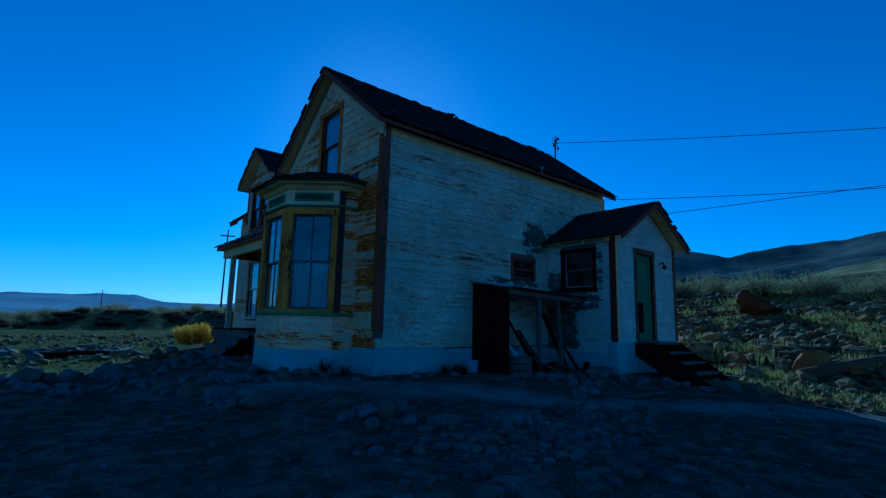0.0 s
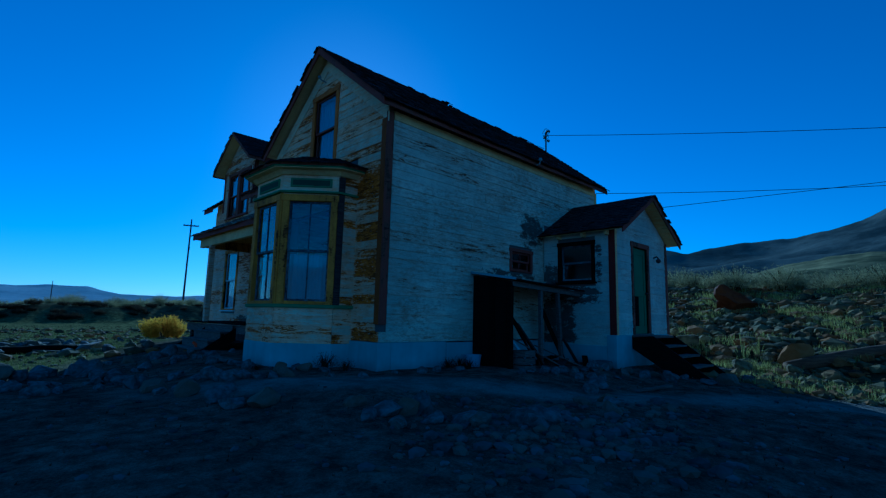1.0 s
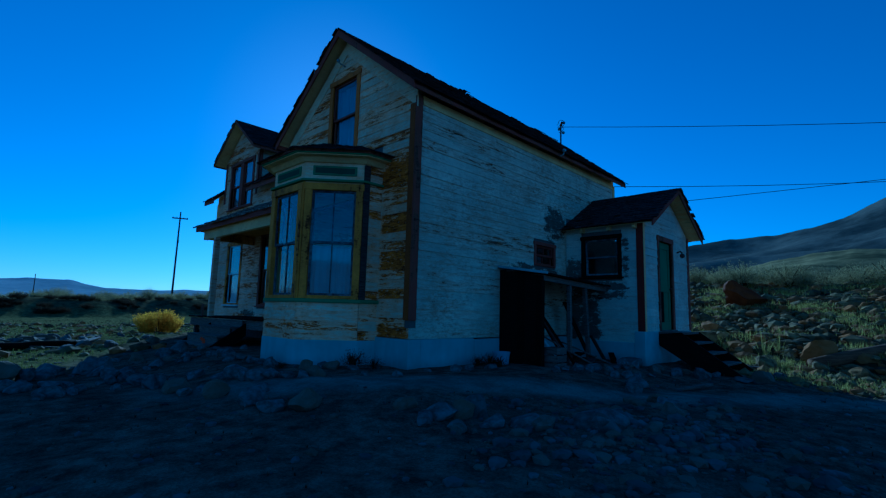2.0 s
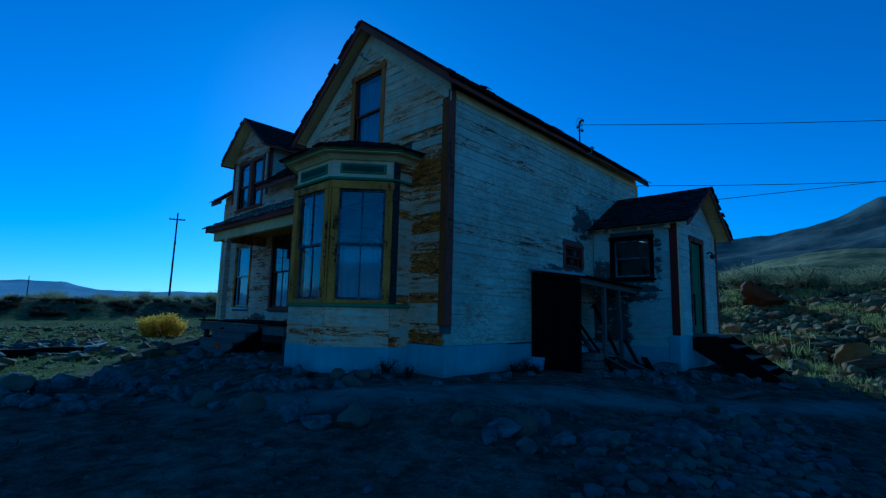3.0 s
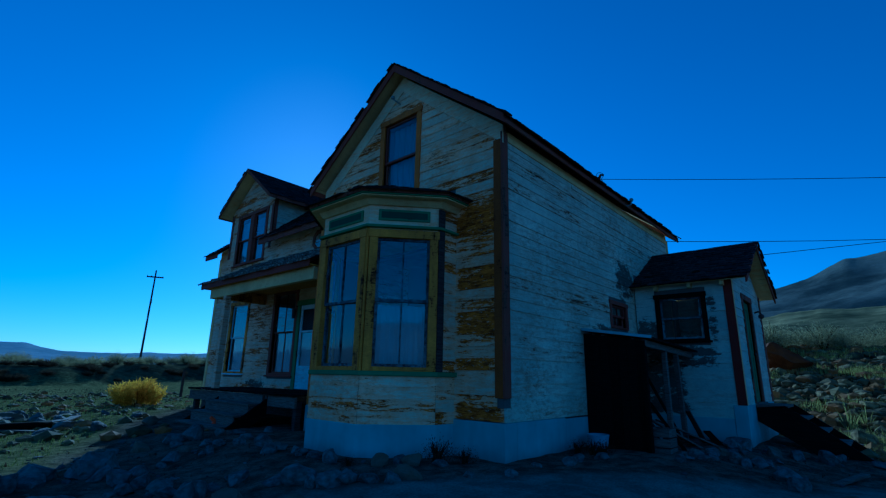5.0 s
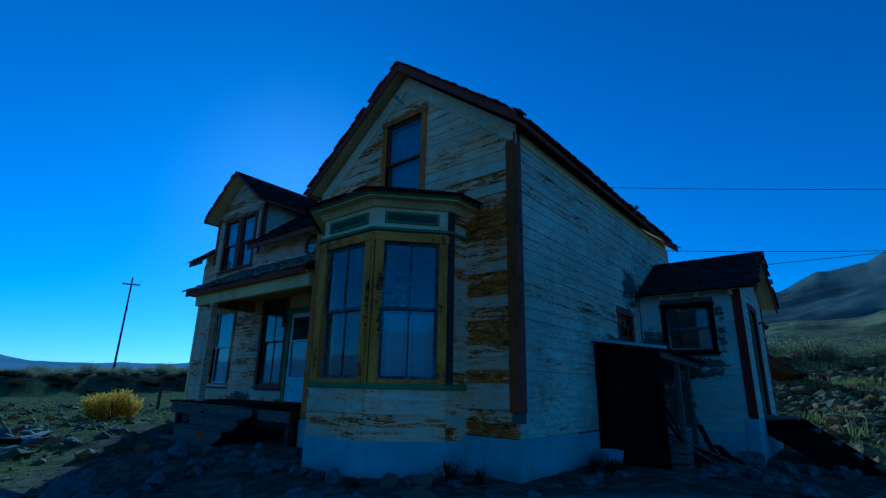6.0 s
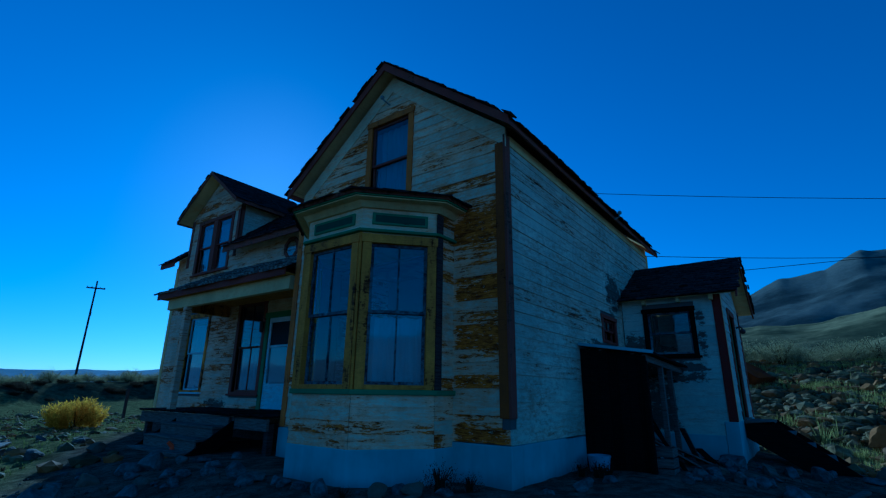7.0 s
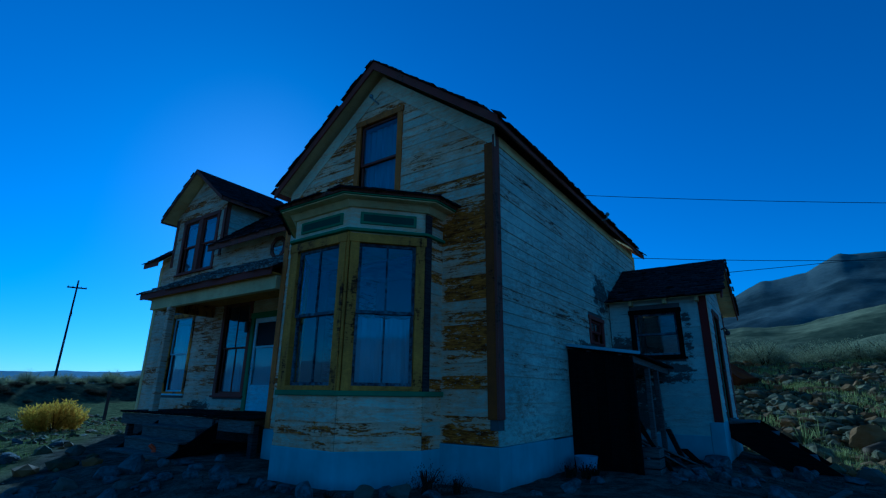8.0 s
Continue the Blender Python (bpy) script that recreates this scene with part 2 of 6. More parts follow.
def ground_material():
    n = Nodes("dry_dirt_with_gravel_and_grass")
    p = n.xyz()
    a = n.noise(0.5, 6, 0.6)
    b = n.noise(5, 6, 0.7)
    c = n.noise(40, 3, 0.6)
    dirt = n.mix(n.step(b, 0.3, 0.7), (0.062, 0.052, 0.037), (0.17, 0.144, 0.104))
    lane = n.math("ABSOLUTE", n.math("ADD", n.math("MULTIPLY_ADD", p[0], 0.6, n.math("MULTIPLY", p[1], 0.8)), n.math("MULTIPLY_ADD", a, 0.9, -7.95)))
    trod = n.math("MULTIPLY", n.step(p[0], 0.8, 2.4), n.math("SUBTRACT", 1.0, n.step(lane, 0.2, 0.75)))
    dirt = n.mix(n.math("MULTIPLY", trod, 0.9), dirt, n.mix(c, (0.18, 0.165, 0.135), (0.27, 0.245, 0.2)))
    grass = n.mix(n.step(b, 0.35, 0.7), (0.088, 0.09, 0.035), (0.23, 0.215, 0.082))
    # ground under the rubble darkened: shade between the stones put into its colour
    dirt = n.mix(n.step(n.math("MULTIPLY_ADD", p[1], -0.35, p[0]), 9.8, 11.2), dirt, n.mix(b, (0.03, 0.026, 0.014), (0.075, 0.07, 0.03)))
    # dry grass past the yard: the house's shadow edge put into the ground's colour
    far = n.math("MULTIPLY_ADD", p[1], 0.08, n.math("MULTIPLY", a, 0.6))
    past_shadow_edge = n.step(n.math("ADD", n.math("MULTIPLY_ADD", p[1], 0.6, n.math("MULTIPLY", a, 1.5)), n.math("MULTIPLY", p[0], -1.0)), 6.6, 7.6)
    col = n.mix(n.math("MULTIPLY", n.step(far, 0.95, 1.15), past_shadow_edge), dirt, grass)
    brush = n.mix(n.step(n.noise(0.25, 6, 0.7), 0.42, 0.58), (0.12, 0.105, 0.05), (0.05, 0.05, 0.028))
    col = n.mix(n.step(n.math("MULTIPLY_ADD", a, 6, p[1]), 56, 60), col, brush)
    # pale sandy flat outside the yard, unseen, added to bounce light on the house
    bounce_sand = n.mix(b, (0.18, 0.15, 0.1), (0.28, 0.235, 0.16))
    out = n.math("MAXIMUM", n.math("SUBTRACT", 1.0, n.step(n.math("MULTIPLY_ADD", a, 3.0, p[1]), -3.5, -1.5)), n.math("SUBTRACT", 1.0, n.step(n.math("MULTIPLY_ADD", a, 3.0, p[0]), -6.5, -4.0)))
    out = n.math("MULTIPLY", out, n.math("SUBTRACT", 1.0, n.step(p[1], 2.0, 6.0)))
    col = n.mix(out, col, bounce_sand)
    col = n.scale(col, n.math("MULTIPLY_ADD", n.step(n.noise(1.7, 6, 0.7), 0.35, 0.65), 0.6, 0.65))
    col = n.scale(col, n.math("MULTIPLY_ADD", c, 0.8, 0.6))
    n.bump(n.math("MULTIPLY_ADD", c, 0.4, b), 0.8, 0.05)
    return n.done(col, 1.0, spec=0.0)


m_ground = ground_material()


def hill_material(name, a, b, size):
    n = Nodes(name)
    g = n.noise(1.0 / size, 7, 0.62)
    f = n.noise(14.0 / size, 5, 0.7)
    col = n.mix(n.step(g, 0.35, 0.65), a, b)
    col = n.scale(col, n.math("MULTIPLY_ADD", f, 0.8, 0.6))
    n.bump(n.math("MULTIPLY_ADD", f, 0.3, g), 0.3, size * 0.04)
    return n.done(col, 1.0, spec=0.0)


m_hill = hill_material("dry_mountain_slope", (0.05, 0.056, 0.054), (0.15, 0.152, 0.13), 150)
m_near_hill = hill_material("grassy_foothill", (0.075, 0.075, 0.038), (0.34, 0.29, 0.13), 60)
# distance haze is put into this pale blue-grey rock colour
m_hazy_range = hill_material("hazy_range_rock", (0.26, 0.3, 0.34), (0.36, 0.4, 0.44), 300)


def leaf_material(name, a, b):
    n = Nodes(name)
    col = n.mix(n.geo.outputs["Random Per Island"], a, b)
    col = n.scale(col, n.math("MULTIPLY_ADD", n.info.outputs["Random"], 0.4, 0.8))
    mat = n.done(col, 0.8, spec=0.1)
    lit = n.t.nodes.new("ShaderNodeBsdfTranslucent")
    n.put(lit.inputs[0], col)
    both = n.t.nodes.new("ShaderNodeMixShader")
    both.inputs[0].default_value = 0.5
    n.t.links.new(n.bsdf.outputs[0], both.inputs[1])
    n.t.links.new(lit.outputs[0], both.inputs[2])
    n.t.links.new(both.outputs[0], n.t.nodes["Material Output"].inputs[0])
    return mat


m_sage = leaf_material("sagebrush_leaf", (0.16, 0.152, 0.065), (0.42, 0.375, 0.17))
m_gold = leaf_material("golden_rabbitbrush", (0.6, 0.36, 0.008), (0.9, 0.6, 0.03))
m_straw = leaf_material("dry_grass_blade", (0.2, 0.19, 0.04), (0.48, 0.44, 0.12))
m_grass = leaf_material("green_gold_grass_blade", (0.1, 0.12, 0.025), (0.26, 0.27, 0.07))
m_weed = leaf_material("dark_dead_weed", (0.025, 0.02, 0.012), (0.07, 0.055, 0.03))


def plain(name, col, rough=0.6, metal=0.0, vary=0.25, size=9):
    n = Nodes(name)
    g = n.noise(size, 4, 0.6)
    n.bump(g, 0.15, 0.003)
    return n.done(n.scale(col, n.math("MULTIPLY_ADD", g, 2 * vary, 1 - vary)), rough, metal)


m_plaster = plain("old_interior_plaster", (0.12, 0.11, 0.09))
# pale bluish cloth, its tone also standing in for reflections in the panes
m_curtain = plain("pale_pane_backing", (0.33, 0.34, 0.37), 0.9, size=4)
m_metal = plain("dark_rusted_metal", (0.08, 0.06, 0.05), 0.6, 0.6)
m_galv = plain("galvanised_sheet_edge", (0.5, 0.52, 0.55), 0.45, 0.5)
m_wire = plain("black_cable", (0.012, 0.012, 0.014), 0.6)
m_pail = plain("white_plastic_pail", (0.34, 0.37, 0.42), 0.5, vary=0.1)
m_porcelain = plain("glazed_insulator", (0.3, 0.32, 0.3), 0.2, vary=0.1)
m_red = plain("faded_orange_plastic", (0.5, 0.09, 0.015), 0.6)
m_screen = plain("black_screen_mesh", (0.012, 0.013, 0.015), 0.7)


def glass_material():
    n = Nodes("old_window_glass")
    n.bump(n.noise(3.0, 3, 0.5), 0.06, 0.02)
    n.done((0.9, 0.95, 0.95), 0.03, spec=0.5)
    n.bsdf.inputs["Transmission Weight"].default_value = 1.0
    n.bsdf.inputs["IOR"].default_value = 1.5
    return n.mat


m_glass = glass_material()


# ---- mesh helpers ----
class Face:
    """A vertical face: u runs along way, o outwards along out, z up."""

    def __init__(self, origin, way, out):
        self.o, self.d, self.n = Vector((*origin, 0)), Vector((*way, 0)).normalized(), Vector((*out, 0)).normalized()

    def __call__(self, u, o, z):
        return self.o + self.d * u + self.n * o + Vector((0, 0, z))


WORLD = Face((0, 0), (1, 0), (0, 1))


def hull(bm, pts):
    """Eight corners: four below, four above, each going round."""
    v = [bm.verts.new(p) for p in pts]
    for f in ((3, 2, 1, 0), (4, 5, 6, 7), (0, 1, 5, 4), (1, 2, 6, 5), (2, 3, 7, 6), (3, 0, 4, 7)):
        bm.faces.new([v[i] for i in f])


def box(bm, F, u0, u1, o0, o1, z0, z1):
    hull(bm, [F(u0, o0, z0), F(u1, o0, z0), F(u1, o1, z0), F(u0, o1, z0), F(u0, o0, z1), F(u1, o0, z1), F(u1, o1, z1), F(u0, o1, z1)])


def beam(bm, a, b, w, h, up=(0, 0, 1)):
    """A board from a to b, w wide and h high."""
    a, b = Vector(a), Vector(b)
    d = (b - a).normalized()
    s = d.cross(Vector(up)).normalized()
    t = s.cross(d).normalized()
    c = [(-w / 2, -h / 2), (w / 2, -h / 2), (w / 2, h / 2), (-w / 2, h / 2)]
    hull(bm, [a + s * i + t * j for i, j in c] + [b + s * i + t * j for i, j in c])


def prism(bm, outline, shift):
    """A flat outline of points, pushed along shift."""
    lo = [bm.verts.new(p) for p in outline]
    hi = [bm.verts.new(Vector(p) + Vector(shift)) for p in outline]
    bm.faces.new(lo[::-1])
    bm.faces.new(hi)
    for i in range(len(lo)):
        j = (i + 1) % len(lo)
        bm.faces.new((lo[i], lo[j], hi[j], hi[i]))


def tube(bm, pts, r0, r1=None, sides=8):
    r1 = r0 if r1 is None else r1
    rings = []
    pts = [Vector(p) for p in pts]
    for i, p in enumerate(pts):
        d = (pts[min(i + 1, len(pts) - 1)] - pts[max(i - 1, 0)]).normalized()
        s = d.cross(Vector((0.31, 0.2, 0.93)) if abs(d.z) < 0.9 else Vector((1, 0, 0))).normalized()
        t = d.cross(s)
        r = r0 + (r1 - r0) * i / max(1, len(pts) - 1)
        rings.append([bm.verts.new(p + (s * math.cos(2 * math.pi * k / sides) + t * math.sin(2 * math.pi * k / sides)) * r) for k in range(sides)])
    for a, b in zip(rings, rings[1:]):
        for k in range(sides):
            bm.faces.new((a[k], a[(k + 1) % sides], b[(k + 1) % sides], b[k]))
    bm.faces.new(rings[0][::-1])
    bm.faces.new(rings[-1])


def part(name, bm, material, parent=None, label="", bevel=0.0, smooth=False):
    """One bmesh as one mesh object, in world places, under a thing or a part."""
    if not hasattr(bm, "verts"):
        build, bm = bm, bmesh.new()
        build(bm)
    if bevel:
        bmesh.ops.bevel(bm, geom=bm.edges[:], offset=bevel, segments=1, affect="EDGES", clamp_overlap=True)
    bmesh.ops.recalc_face_normals(bm, faces=bm.faces[:])
    me = bpy.data.meshes.new(name)
    bm.to_mesh(me)
    bm.free()
    me.materials.append(material)
    if smooth:
        me.shade_smooth()
    ob = new(name, me)
    if parent is not None:
        ob.parent = parent
        if parent.type == "EMPTY":
            ob.matrix_parent_inverse = parent.matrix_basis.inverted()
    return tagged(ob, label)


def thing(name, at, label, category, group="", kind=""):
    e = new(name)
    e.empty_display_size = 0.2
    e.matrix_basis = pose(*at)
    return tagged(e, label, category, group, kind)


def boxes(*rows):
    """rows of (face, u0, u1, o0, o1, z0, z1) as one bmesh."""
    bm = bmesh.new()
    for r in rows:
        box(bm, *r)
    return bm


def mesh_from(name, verts, faces, material, smooth=False):
    me = bpy.data.meshes.new(name)
    me.from_pydata([tuple(v) for v in verts], [], [tuple(f) for f in faces])
    me.materials.append(material)
    if smooth:
        me.shade_smooth()
    me.update()
    return me


LATER = []


def wall_core(F, u0, u1, z0, z1, holes, depth=0.12):
    """A wall with thickness inwards, with openings that go through it."""
    us = sorted({u0, u1, *[h[0] for h in holes], *[h[1] for h in holes]})
    zs = sorted({z0, z1, *[h[2] for h in holes], *[h[3] for h in holes]})
    bm = bmesh.new()
    for z, zz in zip(zs, zs[1:]):
        run = None
        for u, uu in zip(us, us[1:]):
            cu, cz = (u + uu) / 2, (z + zz) / 2
            solid = not any(h[0] < cu < h[1] and h[2] < cz < h[3] for h in holes)
            if solid:
                run = [u, uu] if run is None else [run[0], uu]
            if run and (not solid or uu == us[-1]):
                box(bm, F, run[0], run[1], -depth, 0, z, zz)
                run = None
    return bm


def siding(F, u0, u1, z0, z1, skips, parent, material, row=0.165, clip=None, cut=3.2, seed=1):
    """Lapped boards, each its own piece. skips: rectangles left free; clip(z): the span of u that the wall has at z."""
    def go():
        rnd = random.Random(seed)
        z, k = z0, 0
        while z < z1 - 0.02:
            top = min(z + row, z1)
            c0, c1 = clip((z + top) / 2) if clip else (u0, u1)
            lo0, lo1 = clip(z) if clip else (u0, u1)
            hi0, hi1 = clip(top) if clip else (u0, u1)
            spans = [(u0 if not clip else c0, u1 if not clip else c1)]
            for s in skips:
                if s[2] < top - 0.03 and s[3] > z + 0.03:
                    nxt = []
                    for a, b in spans:
                        if s[1] <= a or s[0] >= b:
                            nxt.append((a, b))
                        else:
                            nxt += [p for p in ((a, s[0]), (s[1], b)) if p[1] - p[0] > 0.03]
                    spans = nxt
            for a, b in spans:
                cuts = [a]
                while b - cuts[-1] > cut * 1.3:
                    cuts.append(cuts[-1] + cut * rnd.uniform(0.55, 1.15))
                cuts.append(b)
                for p, q in zip(cuts, cuts[1:]):
                    e0, e1 = rnd.uniform(0.009, 0.025), rnd.uniform(0.009, 0.025)
                    s0, s1 = rnd.uniform(-0.004, 0.004), rnd.uniform(-0.004, 0.004)
                    pl = p if not clip or p != c0 else lo0
                    ql = q if not clip or q != c1 else lo1
                    ph = p if not clip or p != c0 else hi0
                    qh = q if not clip or q != c1 else hi1
                    g = 0.0015
                    vs = [F(pl + g, 0.001, z + s0), F(ql - g, 0.001, z + s1), F(ql - g, e1, z + s1), F(pl + g, e0, z + s0),
                          F(ph + g, 0.001, top + 0.01), F(qh - g, 0.001, top + 0.01), F(qh - g, 0.006, top + 0.01), F(ph + g, 0.006, top + 0.01)]
                    fs = [(3, 2, 1, 0), (4, 5, 6, 7), (0, 1, 5, 4), (1, 2, 6, 5), (2, 3, 7, 6), (3, 0, 4, 7)]
                    if F.d.cross(F.n).z < 0:
                        fs = [f[::-1] for f in fs]
                    ob = new("siding_board", mesh_from("siding_board", vs, fs, material))
                    ob.parent = parent
                    if parent.type == "EMPTY":
                        ob.matrix_parent_inverse = parent.matrix_basis.inverted()
            z, k = top, k + 1
    LATER.append(go)


def window(F, u0, u1, z0, z1, parent, casing, sash, w=0.11, mullion=True, split=0.5, name="window", label="", sill=True, curtain=0.0, bars=True):
    """A sash window: u0..z1 is the outside of the casing. Returns the opening."""
    a, b, c, d = u0 + w, u1 - w, z0 + w * 0.5, z1 - w
    win = part(name, boxes((F, u0, a, -0.1, 0.035, z0, d), (F, b, u1, -0.1, 0.035, z0, d), (F, u0 - 0.02, u1 + 0.02, -0.1, 0.042, d, z1),
                           (F, a, b, -0.1, 0.03, z0, c)), casing, parent, label, bevel=0.004)
    if sill:
        part("sill", boxes((F, u0 - 0.04, u1 + 0.04, -0.02, 0.075, z0 - 0.04, z0 + 0.002)), sash if sill == 1 else sill, win, bevel=0.005)
    m = c + (d - c) * split
    s = 0.04
    for nm, lo, hi, o in (("upper_sash", m - 0.02, d, -0.05), ("lower_sash", c, m + 0.02, -0.085)):
        rows = [(F, a, a + s, o, o + 0.032, lo, hi), (F, b - s, b, o, o + 0.032, lo, hi), (F, a + s, b - s, o, o + 0.032, lo, lo + s), (F, a + s, b - s, o, o + 0.032, hi - s, hi)]
        if mullion:
            rows.append((F, (a + b) / 2 - 0.011, (a + b) / 2 + 0.011, o + 0.003, o + 0.029, lo + s, hi - s))
        part(nm, boxes(*rows), sash, win)
        halves = ((a + s, (a + b) / 2 - 0.011), ((a + b) / 2 + 0.011, b - s)) if mullion else ((a + s, b - s),)
        for h0, h1 in halves:
            p = part("pane", boxes((F, h0, h1, o + 0.013, o + 0.017, lo + s, hi - s)), m_glass, win)
            p.visible_shadow = False
    # pale cloth behind the glass, partly added to imitate the panes' sky reflection
    if curtain:
        bm = bmesh.new()
        top = c + (d - c) * curtain
        N = 26
        prev = None
        for i in range(N + 1):
            u = a - 0.02 + (b - a + 0.04) * i / N
            o = -0.16 + 0.018 * math.sin(i * 1.5) + 0.008 * math.sin(i * 0.7 + u * 9)
            col = (bm.verts.new(F(u, o, c - 0.02)), bm.verts.new(F(u, o, top + 0.01 * math.sin(i * 0.9))),
                   bm.verts.new(F(u, o - 0.004, top + 0.01 * math.sin(i * 0.9))), bm.verts.new(F(u, o - 0.004, c - 0.02)))
            if prev:
                for j in range(4):
                    bm.faces.new((prev[j], col[j], col[(j + 1) % 4], prev[(j + 1) % 4]))
            prev = col
        part("curtain", bm, m_curtain, win, "dusty whitish curtain, also standing in for sky reflected in the panes")
    return (a, b, c, d)


def shingles(origin, along, up, length, depth, parent, wide=0.15, course=0.13, thick=0.012, pieces=True, seed=3, rag=0.02, miss=0.02, material=None):
    """Shingles over a roof slope: origin at the eave, along the eave and up the slope."""
    material = material or m_shingle
    def go():
        rnd = random.Random(seed)
        A, U = Vector(along).normalized(), Vector(up).normalized()
        N = A.cross(U)
        N = N if N.z > 0 else -N
        flip = A.cross(U).z < 0
        base = [(0, -0.006, 0.002), (1, -0.006, 0.002), (1, 1.25, 0.002), (0, 1.25, 0.002), (0, -0.006, 1), (1, -0.006, 1), (1, 1.25, 0.25), (0, 1.25, 0.25)]
        fs = [(3, 2, 1, 0), (4, 5, 6, 7), (0, 1, 5, 4), (1, 2, 6, 5), (2, 3, 7, 6), (3, 0, 4, 7)]
        fs = [f[::-1] for f in fs] if flip else fs
        shared = mesh_from("shingle", base, fs, material) if pieces else None
        verts, faces = [], []
        rows = int(depth / course)
        for r in range(rows):
            u = -rnd.uniform(0, wide)
            while u < length:
                w = wide * rnd.uniform(0.6, 1.35)
                lo, hi = max(u, -rag * rnd.random()), min(u + w - 0.006, length + rag * rnd.random())
                u += w
                if hi - lo < 0.03 or rnd.random() < miss:
                    continue
                s = r * course - rnd.random() * rag * (2.0 if r == 0 else 1.0)
                lift = rnd.uniform(0.8, 1.8) * thick
                M = Matrix((A * (hi - lo), U * course, N * lift)).transposed().to_4x4()
                M.translation = Vector(origin) + A * lo + U * s + N * 0.003
                if pieces:
                    ob = new("shingle", shared)
                    ob.matrix_basis = M
                    ob.parent = parent
                    if parent.type == "EMPTY":
                        ob.matrix_parent_inverse = parent.matrix_basis.inverted()
                else:
                    k = len(verts)
                    verts.extend(M @ Vector(b) for b in base)
                    faces.extend(tuple(i + k for i in f) for f in fs)
        if not pieces:
            ob = new("shingle_layer", mesh_from("shingle_layer", verts, faces, material))
            ob.parent = parent
            if parent.type == "EMPTY":
                ob.matrix_parent_inverse = parent.matrix_basis.inverted()
            tagged(ob, "layer of many dark weathered wood shingles", kind="stuff")
    LATER.append(go)


# ---- ground ----
def ease(v, lo, hi):
    t = np.clip((v - lo) / (hi - lo), 0, 1)
    return t * t * (3 - 2 * t)


def wave(x, y, s, k):
    """Cheap smooth relief from crossed waves."""
    return (np.sin(x * s + 1.7 * k) * np.cos(y * s * 0.83 + 2.1 * k) + 0.5 * np.sin((x + y) * s * 1.9 + k) * np.cos((x - y) * s * 1.6 + 3 * k)) / 1.5


def ground_z(x, y):
    x, y = np.asarray(x, float), np.asarray(y, float)
    dx = np.maximum(np.maximum(3.5 - x, x - 12.6), 0)
    dy = np.maximum(np.maximum(6.4 - y, y - 18.2), 0)
    d = np.hypot(dx, dy)
    z = -0.04 - 0.2 * ease(d, 0.2, 2.0) - 0.2 * ease(d, 2.0, 6.0) * (1 - 0.9 * ease(y, 5.5, 9.0)) - 0.2 * ease(y, 15.0, 25.0) * ease(d, 1.0, 5.0) - 0.12 * ease(-y, -2.0, 6.0)
    bank = 0.245 * np.clip(x - 13.3, 0, 11.5) * (0.55 + 0.45 * ease(y, -8.0, 3.0)) * (1 - 0.8 * ease(y, 13.0, 24.0))
    z = z + bank * ease(x, 13.0, 15.0)
    edge = y - 0.06 * x + 1.3 * np.sin(x * 0.21) + 0.5 * np.sin(x * 0.8)
    berm = (0.5 + 1.1 * ease(x, -1.0, 6.0)) * ease(edge, 53.0, 58.5) * ease(60 - x, 8, 30) * (1 + 0.12 * np.sin(x * 0.5) * np.exp(-((edge - 59) / 4) ** 2))
    z = z + berm
    z = z + 0.035 * wave(x, y, 1.1, 1) * ease(d, 0.1, 1.5) + 0.018 * wave(x, y, 3.7, 2) * ease(d, 0.0, 0.6) + 0.012 * wave(x, y, 9.1, 3) + ease(d, 15, 60) * 0.15 * wave(x, y, 0.11, 4)
    return z


def axis(lo, hi, fine, far_lo, far_hi, mid_hi=None):
    mid = np.arange(lo, hi, fine)
    out, s = [mid[-1]], fine
    while mid_hi and out[-1] < mid_hi:
        s = min(s * 1.13, 0.55)
        out.append(out[-1] + s)
    while out[-1] < far_hi:
        s *= 1.13
        out.append(out[-1] + s)
    back, s = [mid[0]], fine
    while back[-1] > far_lo:
        s *= 1.13
        back.append(back[-1] - s)
    return np.concatenate([back[:0:-1], mid, out[1:]])


def grid_mesh(name, X, Y, Z, material):
    r, c = X.shape
    i = np.arange(r * c).reshape(r, c)
    f = np.stack([i[:-1, :-1], i[:-1, 1:], i[1:, 1:], i[1:, :-1]], -1).reshape(-1, 4)
    me = bpy.data.meshes.new(name)
    me.from_pydata(np.stack([X, Y, Z], -1).reshape(-1, 3).tolist(), [], f.tolist())
    me.materials.append(material)
    me.shade_smooth()
    return me


gx, gy = np.meshgrid(axis(-5, 26, 0.14, -3500, 3500), axis(-5, 28, 0.14, -3500, 3500, 68))
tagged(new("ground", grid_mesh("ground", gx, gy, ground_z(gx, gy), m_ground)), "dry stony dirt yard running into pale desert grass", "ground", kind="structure")


